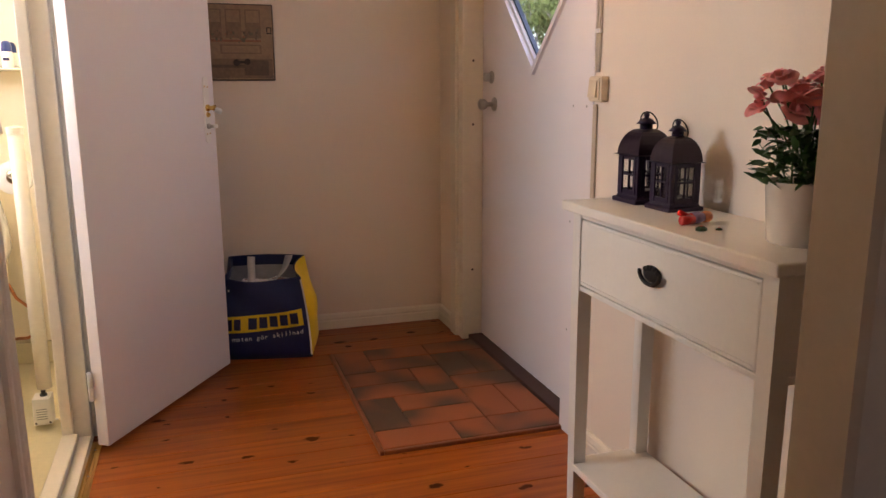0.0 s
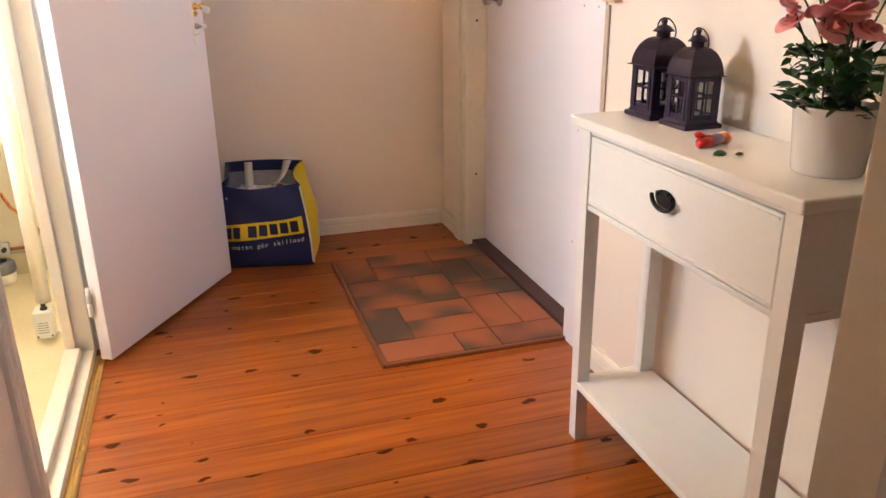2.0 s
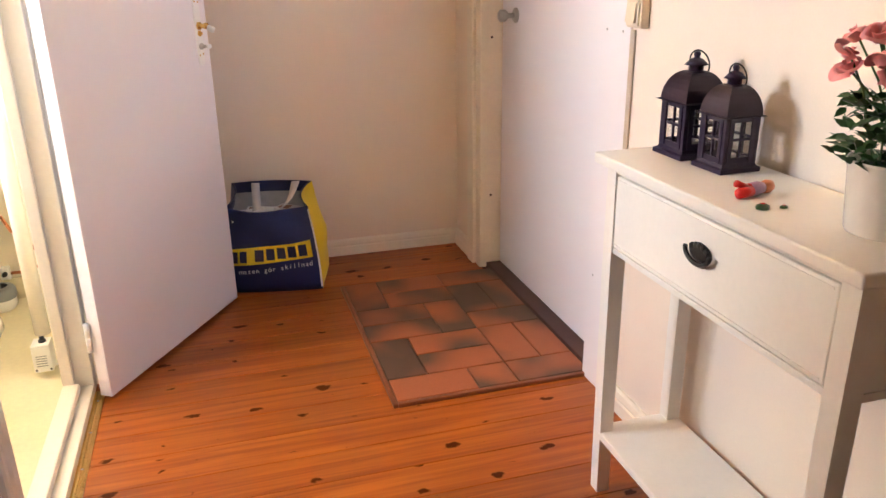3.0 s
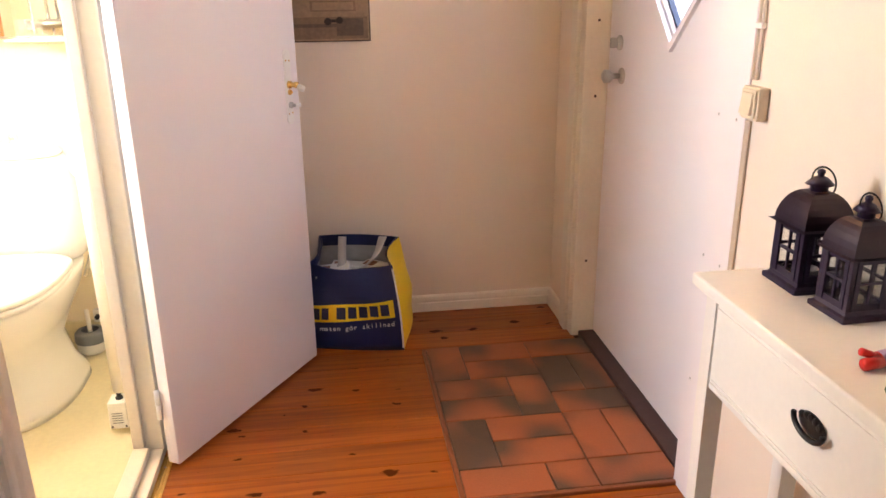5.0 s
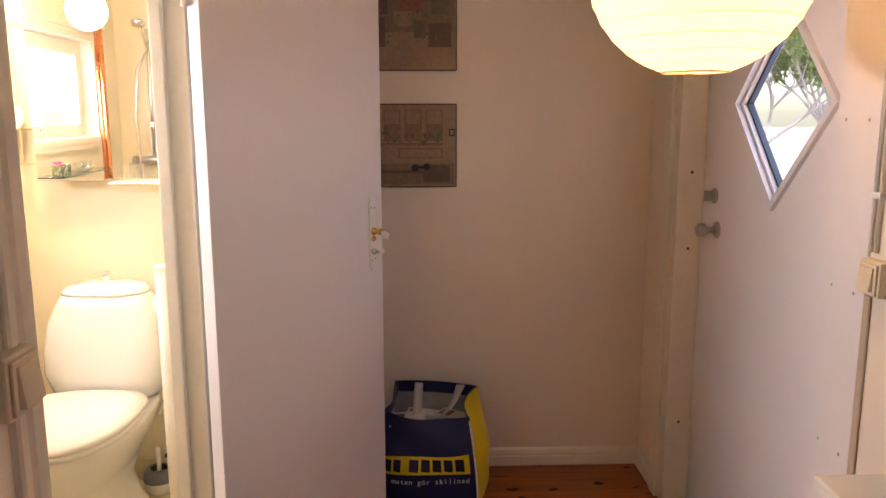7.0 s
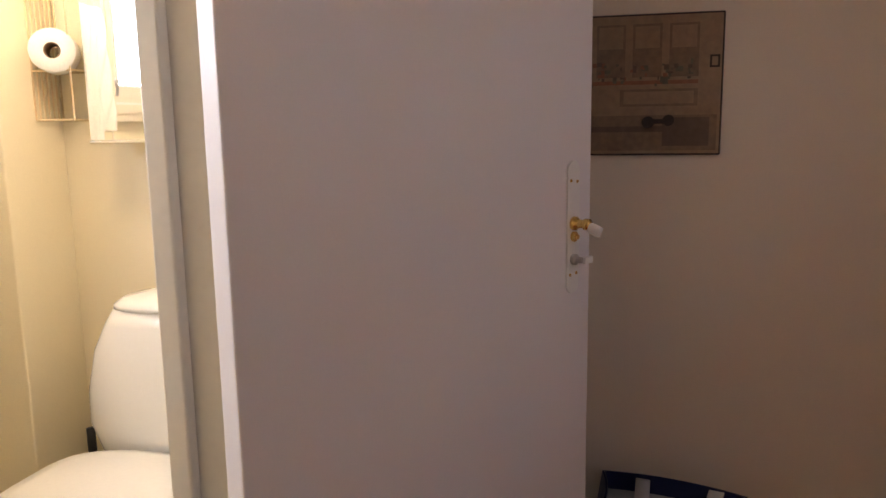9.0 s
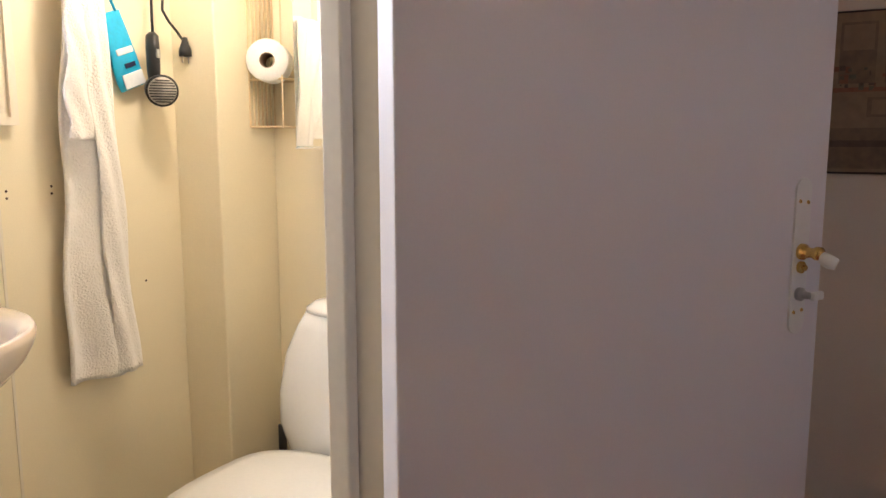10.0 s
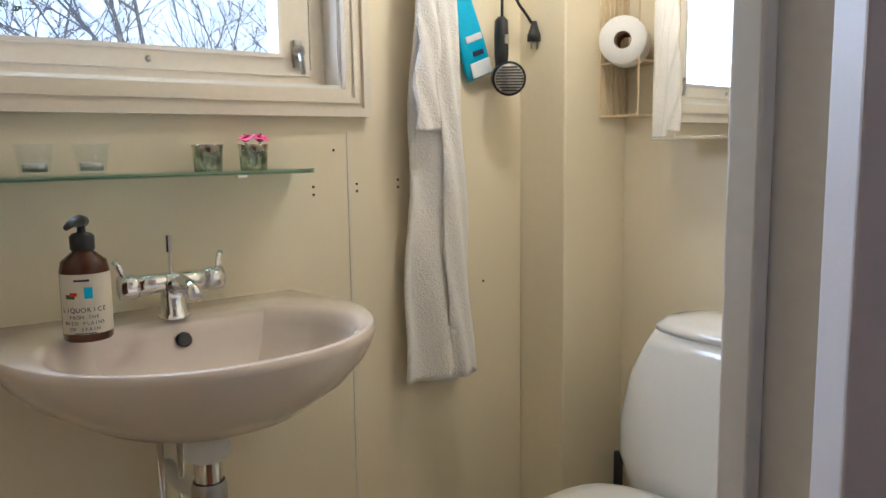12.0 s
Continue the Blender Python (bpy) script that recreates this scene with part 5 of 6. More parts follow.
# ---- towel, hair dryer, packet ----
def hook(y, z):
    h = thing("wall_hook", pose(XS, y, z), "small white wall hook", "hook", "hooks on the bathroom wall")
    part("plate", box(0, 0.004, -0.012, 0.012, -0.02, 0.02, 0.002), PLASTIC, h)
    part("peg", tube([(0.004, 0, -0.006), (0.03, 0, -0.010), (0.042, 0, -0.004), (0.044, 0, 0.010)], 0.005, 8), PLASTIC, h, "", True)


hook(2.665, 1.485), hook(2.775, 1.48), hook(2.842, 1.50)
towel = thing("towel", pose(XS + 0.045, 2.676, 0.622), "white terry hand towel hanging folded from a hook", "towel")


def cloth(y_top, y_bot, z0, z1, width_top, width_bot, folds, depth, x0, seed, wavy=0.0):
    b = bmesh.new()
    rnd_ = random.Random(seed)
    ph = [rnd_.uniform(0, 6.28) for _ in range(4)]
    nz, nu, rows = 60, 26, []
    for j in range(nz + 1):
        t = j / nz
        w = width_bot + (width_top - width_bot) * t ** 1.6
        c = y_bot + (y_top - y_bot) * t
        row = []
        for k in range(nu + 1):
            u = -1 + 2 * k / nu
            x = x0 + depth * (0.45 + 0.55 * (1 - t)) * math.sin(folds * u * 1.6 + ph[0] + 0.5 * math.sin(2.2 * t + ph[1])) + 0.004 * math.sin(17 * t + 5 * u + ph[2])
            row.append(b.verts.new((x, c + u * w + 0.003 * math.sin(14 * t + ph[3]), z0 + (z1 - z0) * t + (wavy * u if j == 0 else 0))))
        rows.append(row)
    for r0, r1 in zip(rows, rows[1:]):
        for k in range(nu):
            b.faces.new((r0[k], r0[k + 1], r1[k + 1], r1[k]))
    return b


for name, args, lab in (("fold", (0.0, -0.022, 0.0, 0.87, 0.045, 0.070, 2.1, 0.020, 0.0, 1), ""), ("fold", (-0.004, 0.034, 0.008, 0.86, 0.028, 0.034, 1.0, 0.016, 0.030, 4), ""), ("fold", (-0.03, -0.045, 0.52, 0.865, 0.032, 0.040, 1.2, 0.010, 0.034, 7), "")):
    ob = part(name, cloth(*args), TOWEL, towel, lab, True)
    so = ob.modifiers.new("thick", "SOLIDIFY")
    so.thickness = 0.009

dryer = thing("hair_dryer", pose(XS + 0.035, 2.848, 1.220), "black travel hair dryer with a chrome grille hanging by its cord", "hair dryer")
head = part("barrel", lathe([(0, -0.036), (0.030, -0.034), (0.034, -0.02), (0.034, 0.022), (0.036, 0.030), (0.036, 0.034), (0.030, 0.034)], 28, (0.03, 0, 0.035), (0.75, -0.55, -0.12)), BLACKP, dryer, "", True)
part("grille", lathe([(0.031, 0.030), (0.031, 0.037), (0.024, 0.041), (0, 0.043)], 28, (0.03, 0, 0.035), (0.75, -0.55, -0.12)), STEEL, head, "round chrome grille", True)
ax = Vector((0.75, -0.55, -0.12)).normalized()
e1 = ax.cross(Vector((0, 0, 1))).normalized()
e2 = ax.cross(e1)
for k in range(-4, 5):
    w = math.sqrt(max(0.0, 0.029 ** 2 - (k * 0.006) ** 2))
    c0 = Vector((0.03, 0, 0.035)) + ax * 0.0435 + e2 * (k * 0.006)
    part("slot", tube([c0 - e1 * w, c0 + e1 * w], 0.0013, 5), BLACKP, head)
part("grip", loft([[(0.006 + 0.016 * math.cos(a) * f + 0.014, -0.008 + 0.013 * math.sin(a) * f, z) for a in np.linspace(0, 2 * math.pi, 14, endpoint=False)] for f, z in ((0.85, 0.05), (1.05, 0.08), (1.1, 0.12), (1.0, 0.155), (0.5, 0.163))]), BLACKP, dryer, "", True)
part("switch", box(0.034, 0.040, -0.013, -0.003, 0.105, 0.125, 0.002), STEEL, dryer)
part("cord", tube([(0.02, -0.006, 0.162), (0.018, -0.004, 0.20), (0.015, 0.0, 0.27), (0.02, 0.012, 0.305), (0.03, 0.022, 0.27), (0.028, 0.018, 0.215), (0.03, 0.035, 0.19), (0.026, 0.06, 0.172), (0.022, 0.078, 0.158)], 0.0032, 8), BLACKP, dryer, "", True)
pl_ = part("plug", loft([[(0.021 + 0.013 * f * math.cos(a), 0.088 + 0.017 * f * math.sin(a), z) for a in np.linspace(0, 2 * math.pi, 12, endpoint=False)] for f, z in ((0.35, 0.162), (0.6, 0.148), (1.0, 0.132), (1.0, 0.118))]), BLACKP, dryer, "", True)
for dy in (-0.009, 0.009):
    part("pin", tube([(0.021, 0.088 + dy, 0.119), (0.021, 0.088 + dy, 0.102)], 0.002, 6), STEEL, pl_)

pack = thing("tissue_packet", pose(XS + 0.018, 2.812, 1.258, 20, 0, 0), "light blue plastic packet of tissues hanging on a hook", "packet")
part("packet", loft([[(0.0 + 0.010 * f * math.cos(a), 0.040 * g_ * math.copysign(abs(math.sin(a)) ** 0.5, math.sin(a)), z) for a in np.linspace(0, 2 * math.pi, 20, endpoint=False)] for f, g_, z in ((0.15, 0.9, 0), (0.9, 0.95, 0.02), (1.2, 0.9, 0.06), (1.0, 0.85, 0.12), (0.3, 0.82, 0.155), (0.1, 0.80, 0.17))]), CYAN, pack, "", True)
part("white_panel", box(0.0095, 0.0125, -0.028, 0.030, 0.004, 0.036, 0.002), CLEARW, pack)
part("white_panel", box(0.0105, 0.0130, -0.022, 0.024, 0.078, 0.092, 0.002), CLEARW, pack)
part("dark_print", box(0.0120, 0.0145, -0.012, 0.016, 0.048, 0.058), INKBLUE, pack)
part("hang_tab", tube([(0, -0.022, 0.168), (0.004, -0.015, 0.195), (0.008, 0.0, 0.215), (0.004, 0.015, 0.195), (0, 0.022, 0.168)], 0.003, 6), CYAN, pack)

# ---- wire rack with toilet rolls ----
rack = thing("wire_rack", pose(-1.1075, 3.099, 1.172, 0, 0, 90) @ Matrix.Diagonal((0.74, 0.86, 1, 1)), "cream wire rack for spare toilet rolls on the wall", "rack")
RW, RD, RT = 0.062, 0.125, 0.46
for k in range(7):
    x = -RW + 2 * RW * k / 6
    part("upright", tube([(x, -0.004, 0), (x, -0.004, RT)], 0.0028, 6), WIRE, rack)
for z in (0, 0.115, RT):
    loopz = [(-RW, -0.006, z), (-RW, -RD, z), (RW, -RD, z), (RW, -0.006, z)]
    part("hoop", tube(loopz, 0.0024, 6, closed=True), WIRE, rack)
for x in (-RW, RW):
    for y in (-RD,):
        part("upright", tube([(x, y, 0), (x, y, RT)], 0.0026, 6), WIRE, rack)
for k in range(5):
    x = -RW + 2 * RW * k / 4
    part("floor_wire", tube([(x, -0.006, 0.001), (x, -RD, 0.001)], 0.0018, 6), WIRE, rack)


def toilet_roll(m, label):
    r = thing("toilet_roll", m, label, "toilet roll", "toilet rolls")
    part("paper", lathe([(0.020, -0.05), (0.053, -0.05), (0.055, -0.047), (0.055, 0.047), (0.053, 0.05), (0.020, 0.05)], 32, axis=(0, 1, 0)), TISSUE, r, "", True)
    part("core", lathe([(0.020, -0.0495), (0.020, 0.0495), (0.0185, 0.0495), (0.0185, -0.0495), (0.020, -0.0495)], 20, axis=(0, 1, 0)), CARD, r, "brown card tube", True)
    return r


toilet_roll(pose(-1.052, 3.072, 1.330, 0, 0, 32) @ Matrix.Scale(0.92, 4), "white spare toilet roll in the wire rack")

# ---- mirror ----
mir = thing("mirror_cabinet", pose(-0.954, YM - 0.105, 1.124, 0, 0, 1.8), "mirrored wall cabinet above the toilet, its door ajar", "cabinet")
part("glass", box(0, 0.62, 0.0, 0.006, 0, 0.80, 0.001), MIRROR, mir, "mirror glass")
part("door_panel", box(0.003, 0.617, 0.0065, 0.016, 0.003, 0.797), PLASTIC, mir)
part("bottom_channel", box(0, 0.62, -0.004, 0.010, -0.006, -0.0005, 0.001), CHROME, mir, "thin chrome bottom channel")
part("cabinet_body", box(0.02, 0.612, 0.040, 0.104, 0.004, 0.796, 0.002), PLASTIC, mir, at=pose(0, 0, 0, 0, 0, -1.8))

# ---- toilet ----
toilet = thing("toilet", pose(-0.738, 3.100, ZB) @ Matrix.Diagonal((1, 1, 1.05, 1)), "white porcelain close-coupled toilet with a closed lid", "toilet")
rings = []
for w, d0, d1, z in ((0.130, -0.19, -0.03, 0.36), (0.185, -0.205, -0.02, 0.40), (0.208, -0.212, -0.015, 0.46), (0.207, -0.210, -0.015, 0.53), (0.188, -0.200, -0.015, 0.62), (0.160, -0.186, -0.015, 0.680), (0.138, -0.178, -0.015, 0.712)):
    pts = oval(0, (d0 + d1) / 2, w, (d1 - d0) / 2, 32, 3.2)
    rings.append([(x, y, z) for x, y in pts])
cist = part("cistern", loft(rings), CERAM, toilet, "tapered cistern", True)
rings = []
for w, d0, d1, z in ((0.140, -0.182, -0.012, 0.7135), (0.139, -0.182, -0.012, 0.722), (0.118, -0.168, -0.018, 0.736), (0.060, -0.13, -0.05, 0.745)):
    rings.append([(x, y, z) for x, y in oval(0, (d0 + d1) / 2, w, (d1 - d0) / 2, 32, 2.8)])
part("cistern_lid", loft(rings), CERAM, cist, "", True)
part("flush_knob", lathe([(0, 0.782), (0.012, 0.780), (0.015, 0.771), (0.010, 0.759), (0.010, 0.744)], 16, (0.0, -0.095, 0)), CHROME, cist, "", True)


def egg(front_, back, w, n=36):
    out = []
    for k in range(n):
        a = 2 * math.pi * k / n
        c, s = math.cos(a), math.sin(a)
        mid = back + (front_ - back) * 0.42
        out.append((w * math.copysign(abs(c) ** 0.85, c), mid + ((front_ - mid) if s < 0 else (back - mid)) * abs(s) ** (0.95 if s < 0 else 0.45)))
    return out


rings = [[(x, y, z) for x, y in egg(f, b_, w)] for f, b_, w, z in ((-0.60, -0.13, 0.160, 0.0), (-0.60, -0.13, 0.157, 0.025), (-0.575, -0.14, 0.118, 0.075), (-0.55, -0.14, 0.092, 0.16), (-0.60, -0.13, 0.130, 0.24), (-0.655, -0.10, 0.172, 0.32), (-0.672, -0.07, 0.184, 0.365), (-0.674, -0.06, 0.184, 0.385))]
part("bowl", loft(rings), CERAM, toilet, "", True)
part("seat", loft([[(x, y, z) for x, y in egg(f, b_, w)] for f, b_, w, z in ((-0.695, -0.235, 0.186, 0.3865), (-0.700, -0.232, 0.190, 0.392), (-0.700, -0.232, 0.190, 0.400), (-0.695, -0.235, 0.186, 0.404))]), PLASTIC, toilet, "", True)
part("lid", loft([[(x, y, z) for x, y in egg(f, b_, w)] for f, b_, w, z in ((-0.700, -0.215, 0.190, 0.4055), (-0.705, -0.214, 0.194, 0.412), (-0.700, -0.216, 0.191, 0.424), (-0.62, -0.25, 0.150, 0.434), (-0.47, -0.33, 0.05, 0.436))]), PLASTIC, toilet, "smooth white closed lid", True)
for x in (-0.105, 0.105):
    part("floor_bolt", lathe([(0, 0.012), (0.007, 0.011), (0.008, 0)], 12, (x * 1.02, -0.44, 0.03)), PLASTIC, toilet)
for x in (-0.075, 0.075):
    part("seat_hinge", tube([(x - 0.02, -0.222, 0.408), (x + 0.02, -0.222, 0.408)], 0.010, 10), PLASTIC, toilet, "", True)
part("inlet_valve", tube([(0.150, -0.10, 0.30), (0.172, -0.10, 0.355), (0.178, -0.10, 0.375)], 0.008, 8), CHROME, cist)

# brush, pipe, valve, roll holder, thermostat box
brush = thing("toilet_brush", pose(-0.622, 3.050, ZB), "grey and white plastic toilet brush holder", "toilet brush")
part("holder", lathe([(0, 0), (0.040, 0), (0.050, 0.012), (0.054, 0.050), (0.050, 0.056), (0, 0.056)], 28), PLASTIC, brush, "pale lower bowl", True)
part("band", lathe([(0.0545, 0.045), (0.056, 0.050), (0.054, 0.078), (0.046, 0.086), (0.030, 0.088)], 28), GREYP, brush, "dark grey rim", True)
part("stem", tube([(0, 0, 0.06), (-0.003, 0.008, 0.11), (-0.006, 0.014, 0.16)], 0.008, 10), PLASTIC, brush, "", True)
hose = thing("supply_hose", pose(-0.52, YM - 0.02, ZB), "braided brown supply hose behind the toilet", "pipe")
part("hose", tube([(-0.06, -0.02, 0.33), (-0.04, -0.01, 0.27), (0.005, 0.0, 0.22), (0.035, 0.005, 0.17), (0.025, 0.005, 0.125), (-0.02, 0.005, 0.105), (-0.075, 0.005, 0.105)], 0.006, 10), COPPER, hose, "", True)
part("valve", box(-0.105, -0.072, -0.012, 0.012, 0.085, 0.135, 0.004), PLASTIC, hose)
part("valve_knob", lathe([(0, 0), (0.009, 0), (0.009, 0.014), (0, 0.016)], 10, (-0.088, -0.012, 0.11), (0, -1, 0)), BLACKP, hose)
holder = thing("roll_holder", pose(XL - 0.076, 2.885, 0.772), "chrome toilet roll holder on the wall beside the toilet", "roll holder")
part("plate", lathe([(0, 0.006), (0.018, 0.005), (0.022, 0)], 18, axis=(-1, 0, 0)), CHROME, holder, "", True)
part("arm", tube([(-0.004, 0, 0), (-0.120, 0, 0), (-0.138, -0.004, 0), (-0.144, -0.018, 0), (-0.144, -0.122, 0)], 0.006, 10), CHROME, holder, "", True)
part("end_knob", lathe([(0, 0.014), (0.013, 0.012), (0.016, 0.004), (0.010, 0)], 16, (-0.144, -0.120, 0), (0, -1, 0)), CHROME, holder, "", True)
toilet_roll(pose(XL - 0.220, 2.819, 0.760), "white toilet roll on the chrome holder")
tb = thing("thermostat_box", pose(-0.384, 2.475, ZB + 0.017), "white floor-heating thermostat box with a black knob", "thermostat")
part("body", box(-0.026, 0.026, -0.020, 0.040, 0, 0.088, 0.003), PLASTIC, tb)
for k in range(5):
    part("slot", box(-0.016, 0.014, -0.0212, -0.0203, 0.020 + 0.008 * k, 0.022 + 0.008 * k), GREYP, tb)
part("knob", lathe([(0.011, 0.088), (0.011, 0.094), (0.007, 0.096), (0.007, 0.106), (0, 0.107)], 14, (0.004, 0.008, 0)), BLACKP, tb)
for x in (-0.020, 0.020):
    part("screw", lathe([(0, 0.0015), (0.003, 0.001), (0.0035, 0)], 8, (x, -0.02, 0.008), (0, -1, 0)), BLACKP, tb)
part("cable", tube([(0.01, 0.03, 0.004), (0.012, 0.045, -0.010), (0.03, 0.05, -0.012)], 0.004, 8), PLASTIC, tb)
duct = thing("pipe_cover", pose(-0.378, 2.50, ZB + 0.125), "cream vertical pipe cover beside the door frame", "pipe")
part("pipe", tube([(0, 0, 0), (0, 0, 0.4), (0, 0, 0.80)], 0.022, 16), TRIM, duct, "", True)
part("cap", lathe([(0.024, 0.79), (0.024, 0.81), (0, 0.815)], 16), TRIM, duct)
ledge = thing("wall_ledge", pose(-0.60, YM, 1.1165), "narrow cream ledge under the mirror cabinet", "ledge")
part("board", box(-0.10, 0.27, -0.165, -0.001, -0.006, 0, 0.002), TRIM, ledge)
deo = thing("roll_on_bottle", pose(-0.475, YM - 0.138, 1.117), "white roll-on bottle with a dark blue cap", "bottle")
part("bottle", lathe([(0, 0), (0.016, 0), (0.018, 0.004), (0.019, 0.05), (0.015, 0.058), (0, 0.058)], 20), PLASTIC, deo, "", True)
part("cap", lathe([(0.0165, 0.054), (0.017, 0.056), (0.0165, 0.080), (0.010, 0.090), (0, 0.092)], 20), mat("blue_cap_plastic", (0.01, 0.03, 0.16), 0.3), deo, "dark blue cap", True)
part("label_bar", box(-0.010, 0.010, -0.0195, -0.0185, 0.024, 0.034), INKBLUE, deo)
tum = thing("drinking_glass", pose(-0.640, YM - 0.138, 1.117), "small clear drinking glass on the ledge", "glass")
part("glass", lathe([(0, 0), (0.022, 0), (0.026, 0.06), (0.0245, 0.06), (0.021, 0.005), (0, 0.005)], 24), PANE, tum, "", True)
stub = thing("black_bracket", pose(-1.085, 3.112, 0.305), "short black pipe end beside the toilet", "pipe")
part("pipe", tube([(0, 0, -0.27), (0, 0, 0.0), (0, 0, 0.075)], 0.011, 10), BLACKP, stub, "", True)

# globe lamp
gl = thing("globe_lamp", pose(GLOBE[0], GLOBE[1], GLOBE[2]), "lit opal glass globe lamp hanging in the bathroom", "lamp")
g = part("globe", lathe([(0.072 * math.sin(a), -0.072 * math.cos(a)) for a in np.linspace(0, math.pi - 0.32, 22)], 32), GLOW, gl, "glowing opal globe", True)
g.visible_shadow = False
part("socket", lathe([(0.024, 0.064), (0.027, 0.068), (0.027, 0.115), (0.006, 0.125)], 18), PLASTIC, gl, "", True)
part("stem", tube([(0, 0, 0.115), (0, 0, H - GLOBE[2])], 0.006, 8), PLASTIC, gl)

# shower corner, copper pipe and curtain rail
cp = thing("copper_pipe", pose(XS + 0.07, 1.66, ZB), "vertical copper water pipe in the bathroom corner", "pipe")
for dx in (0, 0.028):
    part("pipe", tube([(dx, dx, 0), (dx, dx, 1.0), (dx, dx, H - ZB)], 0.011, 12), COPPER, cp, "", True)
for z in (0.5, 1.75):
    part("clip", box(-0.068, 0.042, -0.014, 0.014 + 0.03, z, z + 0.022, 0.003), PLASTIC, cp)
sh_ = thing("shower_set", pose(-1.06, 1.15, 1.08), "chrome shower mixer with a riser rail and hand shower", "shower")
part("mixer", tube([(-0.09, 0.055, 0), (0, 0.055, 0), (0.09, 0.055, 0)], [0.022, 0.024, 0.022], 16), STEEL, sh_, "", True)
for x in (-0.10, 0.10):
    part("handle", lathe([(0.024, -0.016), (0.026, 0), (0.024, 0.016), (0, 0.018)], 16, (x, 0.055, 0), (1, 0, 0)), STEEL, sh_, "", True)
    part("wall_union", tube([(x * 0.7, 0.0, 0), (x * 0.7, 0.055, 0)], 0.014, 10), STEEL, sh_)
part("riser_rail", tube([(0.0, 0.05, 0.02), (0.0, 0.05, 0.72)], 0.010, 10), CHROME, sh_, "", True)
part("second_rail", tube([(0.05, 0.05, 0.0), (0.05, 0.05, 0.70)], 0.008, 10), CHROME, sh_, "", True)
for z in (0.20, 0.66):
    part("rail_bracket", tube([(0.0, 0.0, z), (0.0, 0.06, z)], 0.014, 10), STEEL, sh_)
hs = part("hand_shower", tube([(0.0, 0.06, 0.62), (0.0, 0.12, 0.70), (0.0, 0.19, 0.74)], [0.010, 0.012, 0.014], 10), CHROME, sh_, "", True)
part("spray_head", lathe([(0, 0.0), (0.036, 0.0), (0.040, 0.012), (0.015, 0.028), (0, 0.03)], 20, (0.0, 0.20, 0.725), (0, -0.4, 1)), CHROME, hs, "", True)
part("hose", tube([(0.0, 0.07, 0.60), (-0.05, 0.10, 0.50), (-0.075, 0.10, 0.25), (-0.06, 0.10, -0.1), (-0.02, 0.09, -0.35), (0.02, 0.08, -0.2), (0.02, 0.06, -0.02)], 0.007, 8), CHROME, sh_, "", True)
rail = thing("curtain_rail", pose(0, 1.62, 1.95), "white shower curtain rail", "rail")
part("rail", tube([(XS + 0.001, 0, 0), (XL - 0.076, 0, 0)], 0.012, 12), PLASTIC, rail, "", True)

# ================= outdoors =================
HAZE = mat("pale_overcast_distance", (0.85, 0.88, 0.92), 1.0, vary=0, emit=1.6, emit_color=(0.88, 0.93, 1.0))
for x in (-60, 60):
    structure("backdrop", box(x - 0.2, x + 0.2, -70, 70, -0.5, 45), HAZE, "pale overcast sky in the distance", "backdrop")
ground = structure("ground", box(-90, 90, -90, 90, -0.75, -0.35), GRASS, "pale gravel and dry lawn outside the house", "ground")


def tree(m, height, seed, spread, leaves, name="tree", label="leafy garden tree in spring", thick=0.06, foliage=FOLI):
    t = thing(name, m, label, "tree", "garden trees and shrubs")
    rnd_ = random.Random(seed)
    wood, tips = bmesh.new(), []

    def grow(p, d, length, r, depth):
        q = p + d * length * 0.5 + Vector((rnd_.uniform(-1, 1), rnd_.uniform(-1, 1), rnd_.uniform(-0.5, 0.8))) * length * 0.10
        e = q + d * length * 0.5
        tube([p, q, e], [r, r * 0.8, r * 0.6], 5 if depth > 1 else 4, wood)
        if depth == 0:
            tips.append((q, e))
            return
        for _ in range(4 if depth > 1 else 3):
            nd = (d + Vector((rnd_.uniform(-1, 1), rnd_.uniform(-1, 1), rnd_.uniform(-0.35, 0.75))) * spread).normalized()
            grow(q.lerp(e, rnd_.uniform(0.2, 1)), nd, length * rnd_.uniform(0.55, 0.8), r * 0.55, depth - 1)
    grow(Vector((0, 0, -0.02)), Vector((0, 0, 1)), height * 0.42, thick, 4)
    part("trunk_and_limbs", wood, BARK, t, "bare grey branches")
    if leaves:
        crown = bmesh.new()
        for k in range(leaves):
            q, e = tips[k % len(tips)]
            c = q.lerp(e, rnd_.uniform(0, 1.2)) + Vector([rnd_.uniform(-0.12, 0.12) for _ in range(3)])
            s, rot = rnd_.uniform(0.03, 0.07) * height / 4, Euler([rnd_.uniform(0, 6) for _ in range(3)]).to_matrix()
            crown.faces.new([crown.verts.new(c + rot @ Vector(v) * s) for v in ((-1, 0, 0), (0, 0.5, 0.1), (1, 0, 0), (0, -0.5, 0.1))])
        tagged(part("crown", crown, foliage, t, "light green young leaves"), kind="stuff")
    return t


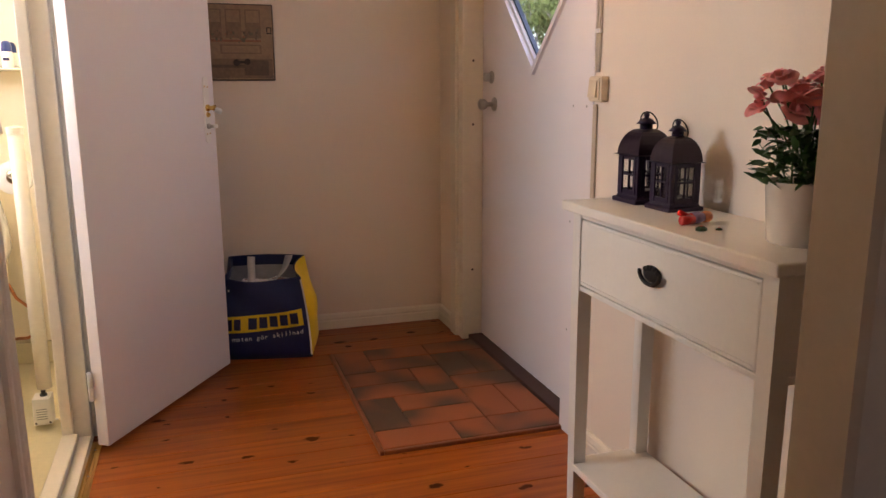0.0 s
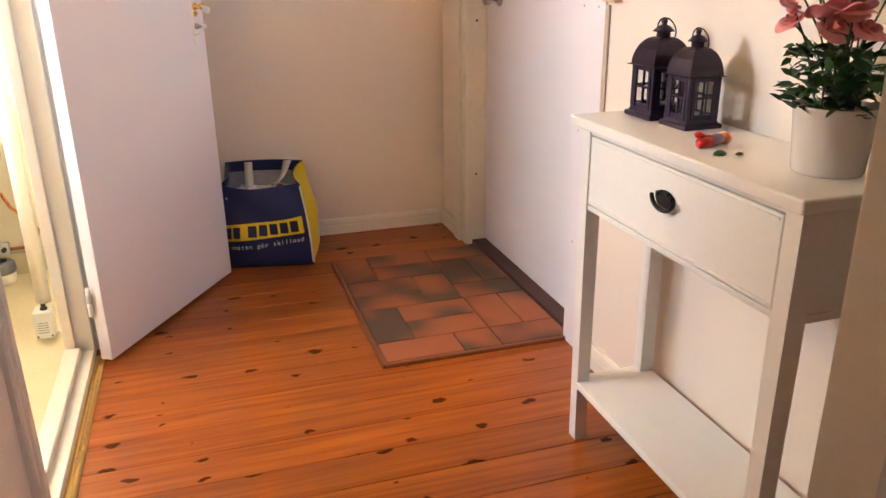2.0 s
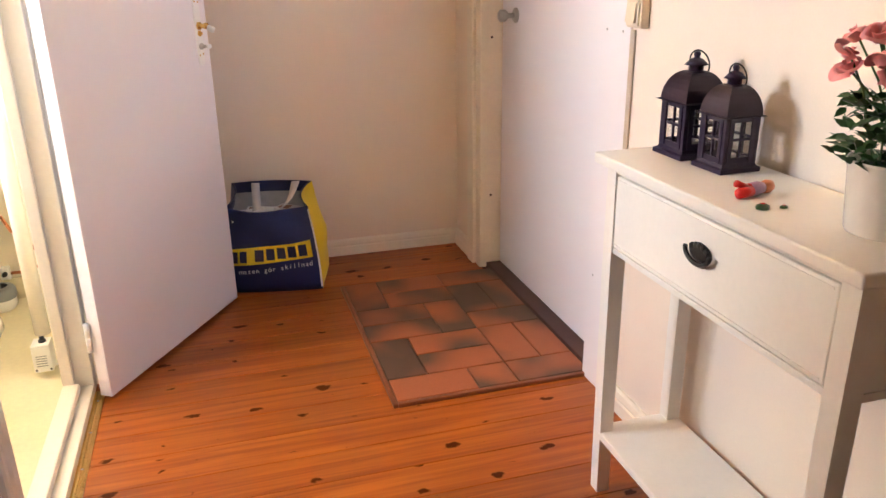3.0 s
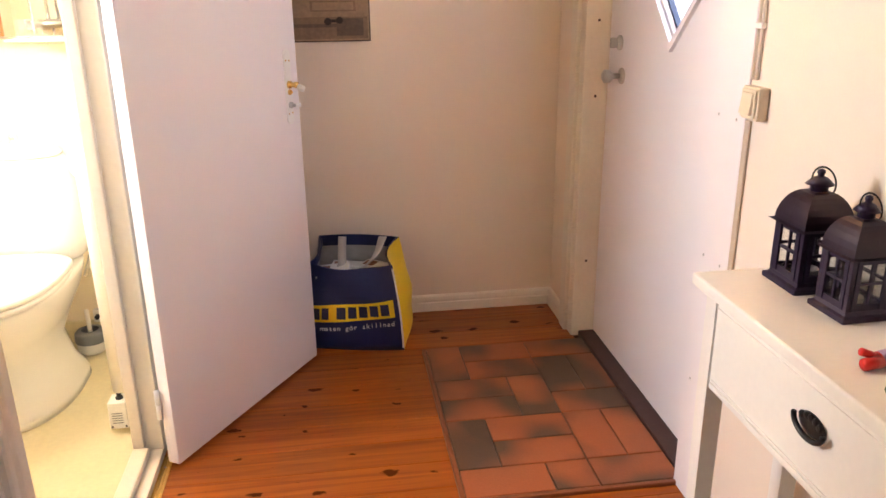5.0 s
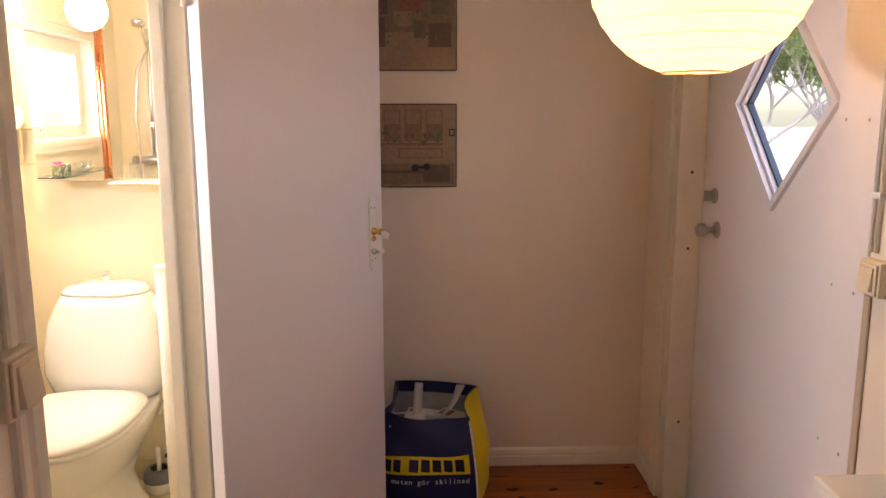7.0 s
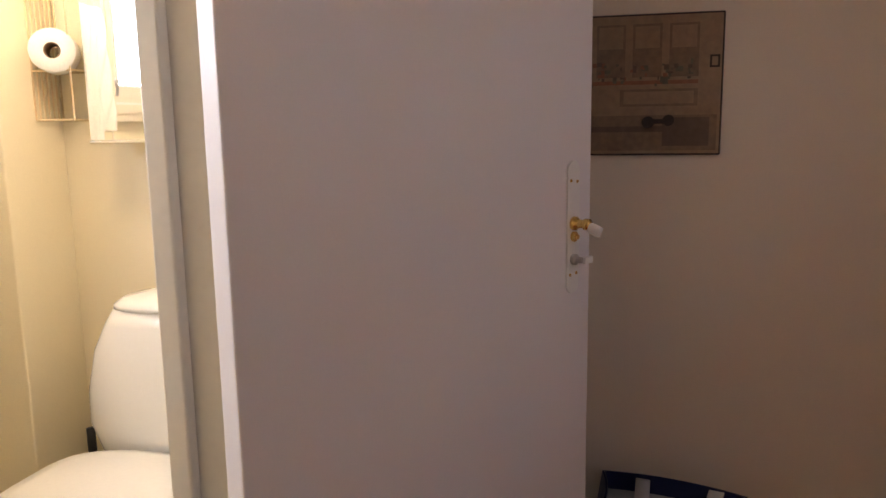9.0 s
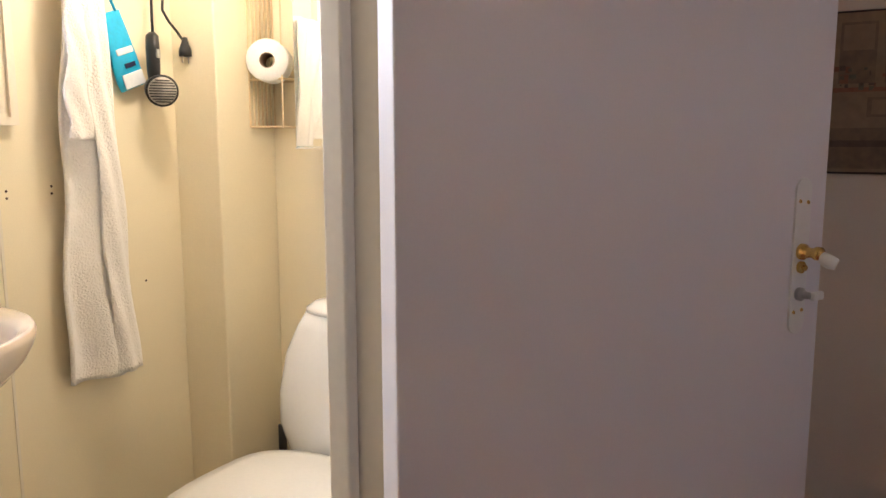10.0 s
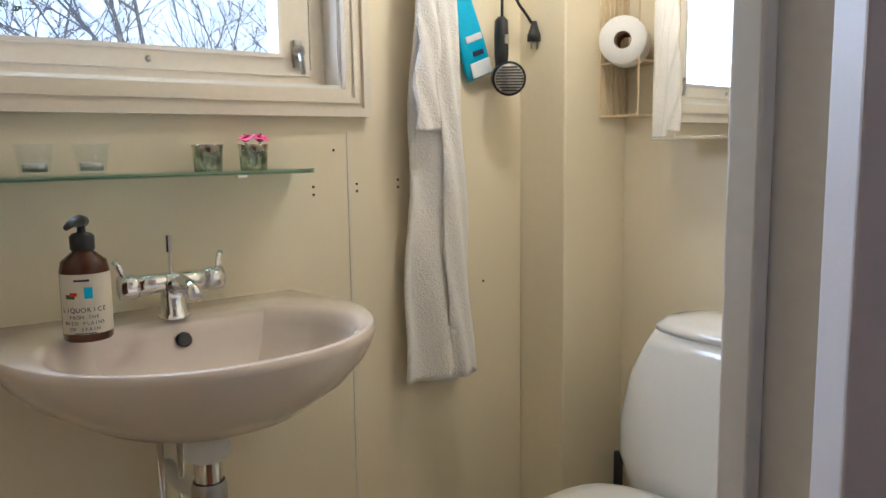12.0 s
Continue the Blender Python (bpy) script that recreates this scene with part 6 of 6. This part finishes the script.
tree(pose(-4.6, 1.9, -0.36), 3.0, 2, 0.95, 0, "shrub", "tangled bare grey garden shrub", 0.022)
tree(pose(-5.6, 3.6, -0.36), 3.4, 8, 0.95, 0, "shrub", "tangled bare grey garden shrub", 0.022)
tree(pose(-6.6, 5.4, -0.36), 3.6, 9, 0.95, 0, "shrub", "tangled bare grey garden shrub", 0.024)
tree(pose(-4.3, 2.9, -0.36), 2.8, 14, 0.95, 0, "shrub", "tangled bare grey garden shrub", 0.020)
tree(pose(-9.5, 4.6, -0.36), 5.0, 12, 0.9, 900)
for x, y, h, seed in ((5.6, 12.6, 3.4, 22), (7.4, 13.6, 3.8, 23), (9.4, 12.6, 3.4, 25), (8.4, 16.0, 4.6, 26), (11.8, 11.4, 3.6, 24)):
    tree(pose(x, y, -0.36), h, seed, 0.85, 5200, "garden_tree", "bushy young green garden tree")
shed = thing("neighbour_shed", pose(-9.0, -4.0, -0.36), "low red boarded shed with a dark felt roof beyond the garden", "shed")
part("wall", box(-2, 2, -2.5, 2.5, 0, 1.5), FACADE, shed)
part("roof", loft([[(-2.3, -2.8, 1.5), (2.3, -2.8, 1.5), (2.3, 2.8, 1.5), (-2.3, 2.8, 1.5)], [(-0.1, -2.8, 2.5), (0.1, -2.8, 2.5), (0.1, 2.8, 2.5), (-0.1, 2.8, 2.5)]]), ROOFING, shed, "dark felt roof")

# ================= pieces of the floors, last =================
for u, v, w, d in GRID:
    key = (w, d, u + w == 5)
    if key not in tile_mesh:
        b = box(0.002, min(w * UX, UW - u * UX) - 0.002, 0.002, d * UY - 0.002, 0.004, 0.0125, 0.0018, 1)
        me = bpy.data.meshes.new("tile")
        b.to_mesh(me)
        b.free()
        me.materials.append(TERRA)
        tile_mesh[key] = me
    ob = new("tile", tile_mesh[key])
    ob.parent, ob.location = inlay, (u * UX, v * UY, 0)

floor = thing("floor", pose(0, 0, 0), "orange lacquered knotty pine plank floor", "floor", kind="structure")
PW, shared = 0.118, None
b = box(XL + 0.001, XR - 0.001, 0, PW - 0.0012, -0.022, 0.0, 0.0012, 1)
shared = bpy.data.meshes.new("plank")
b.to_mesh(shared)
b.free()
shared.materials.append(PINE)
y = -2.2
while y < YB - 0.02:
    ob = new("plank", shared)
    ob.parent, ob.location = floor, (0, y, 0)
    y += PW
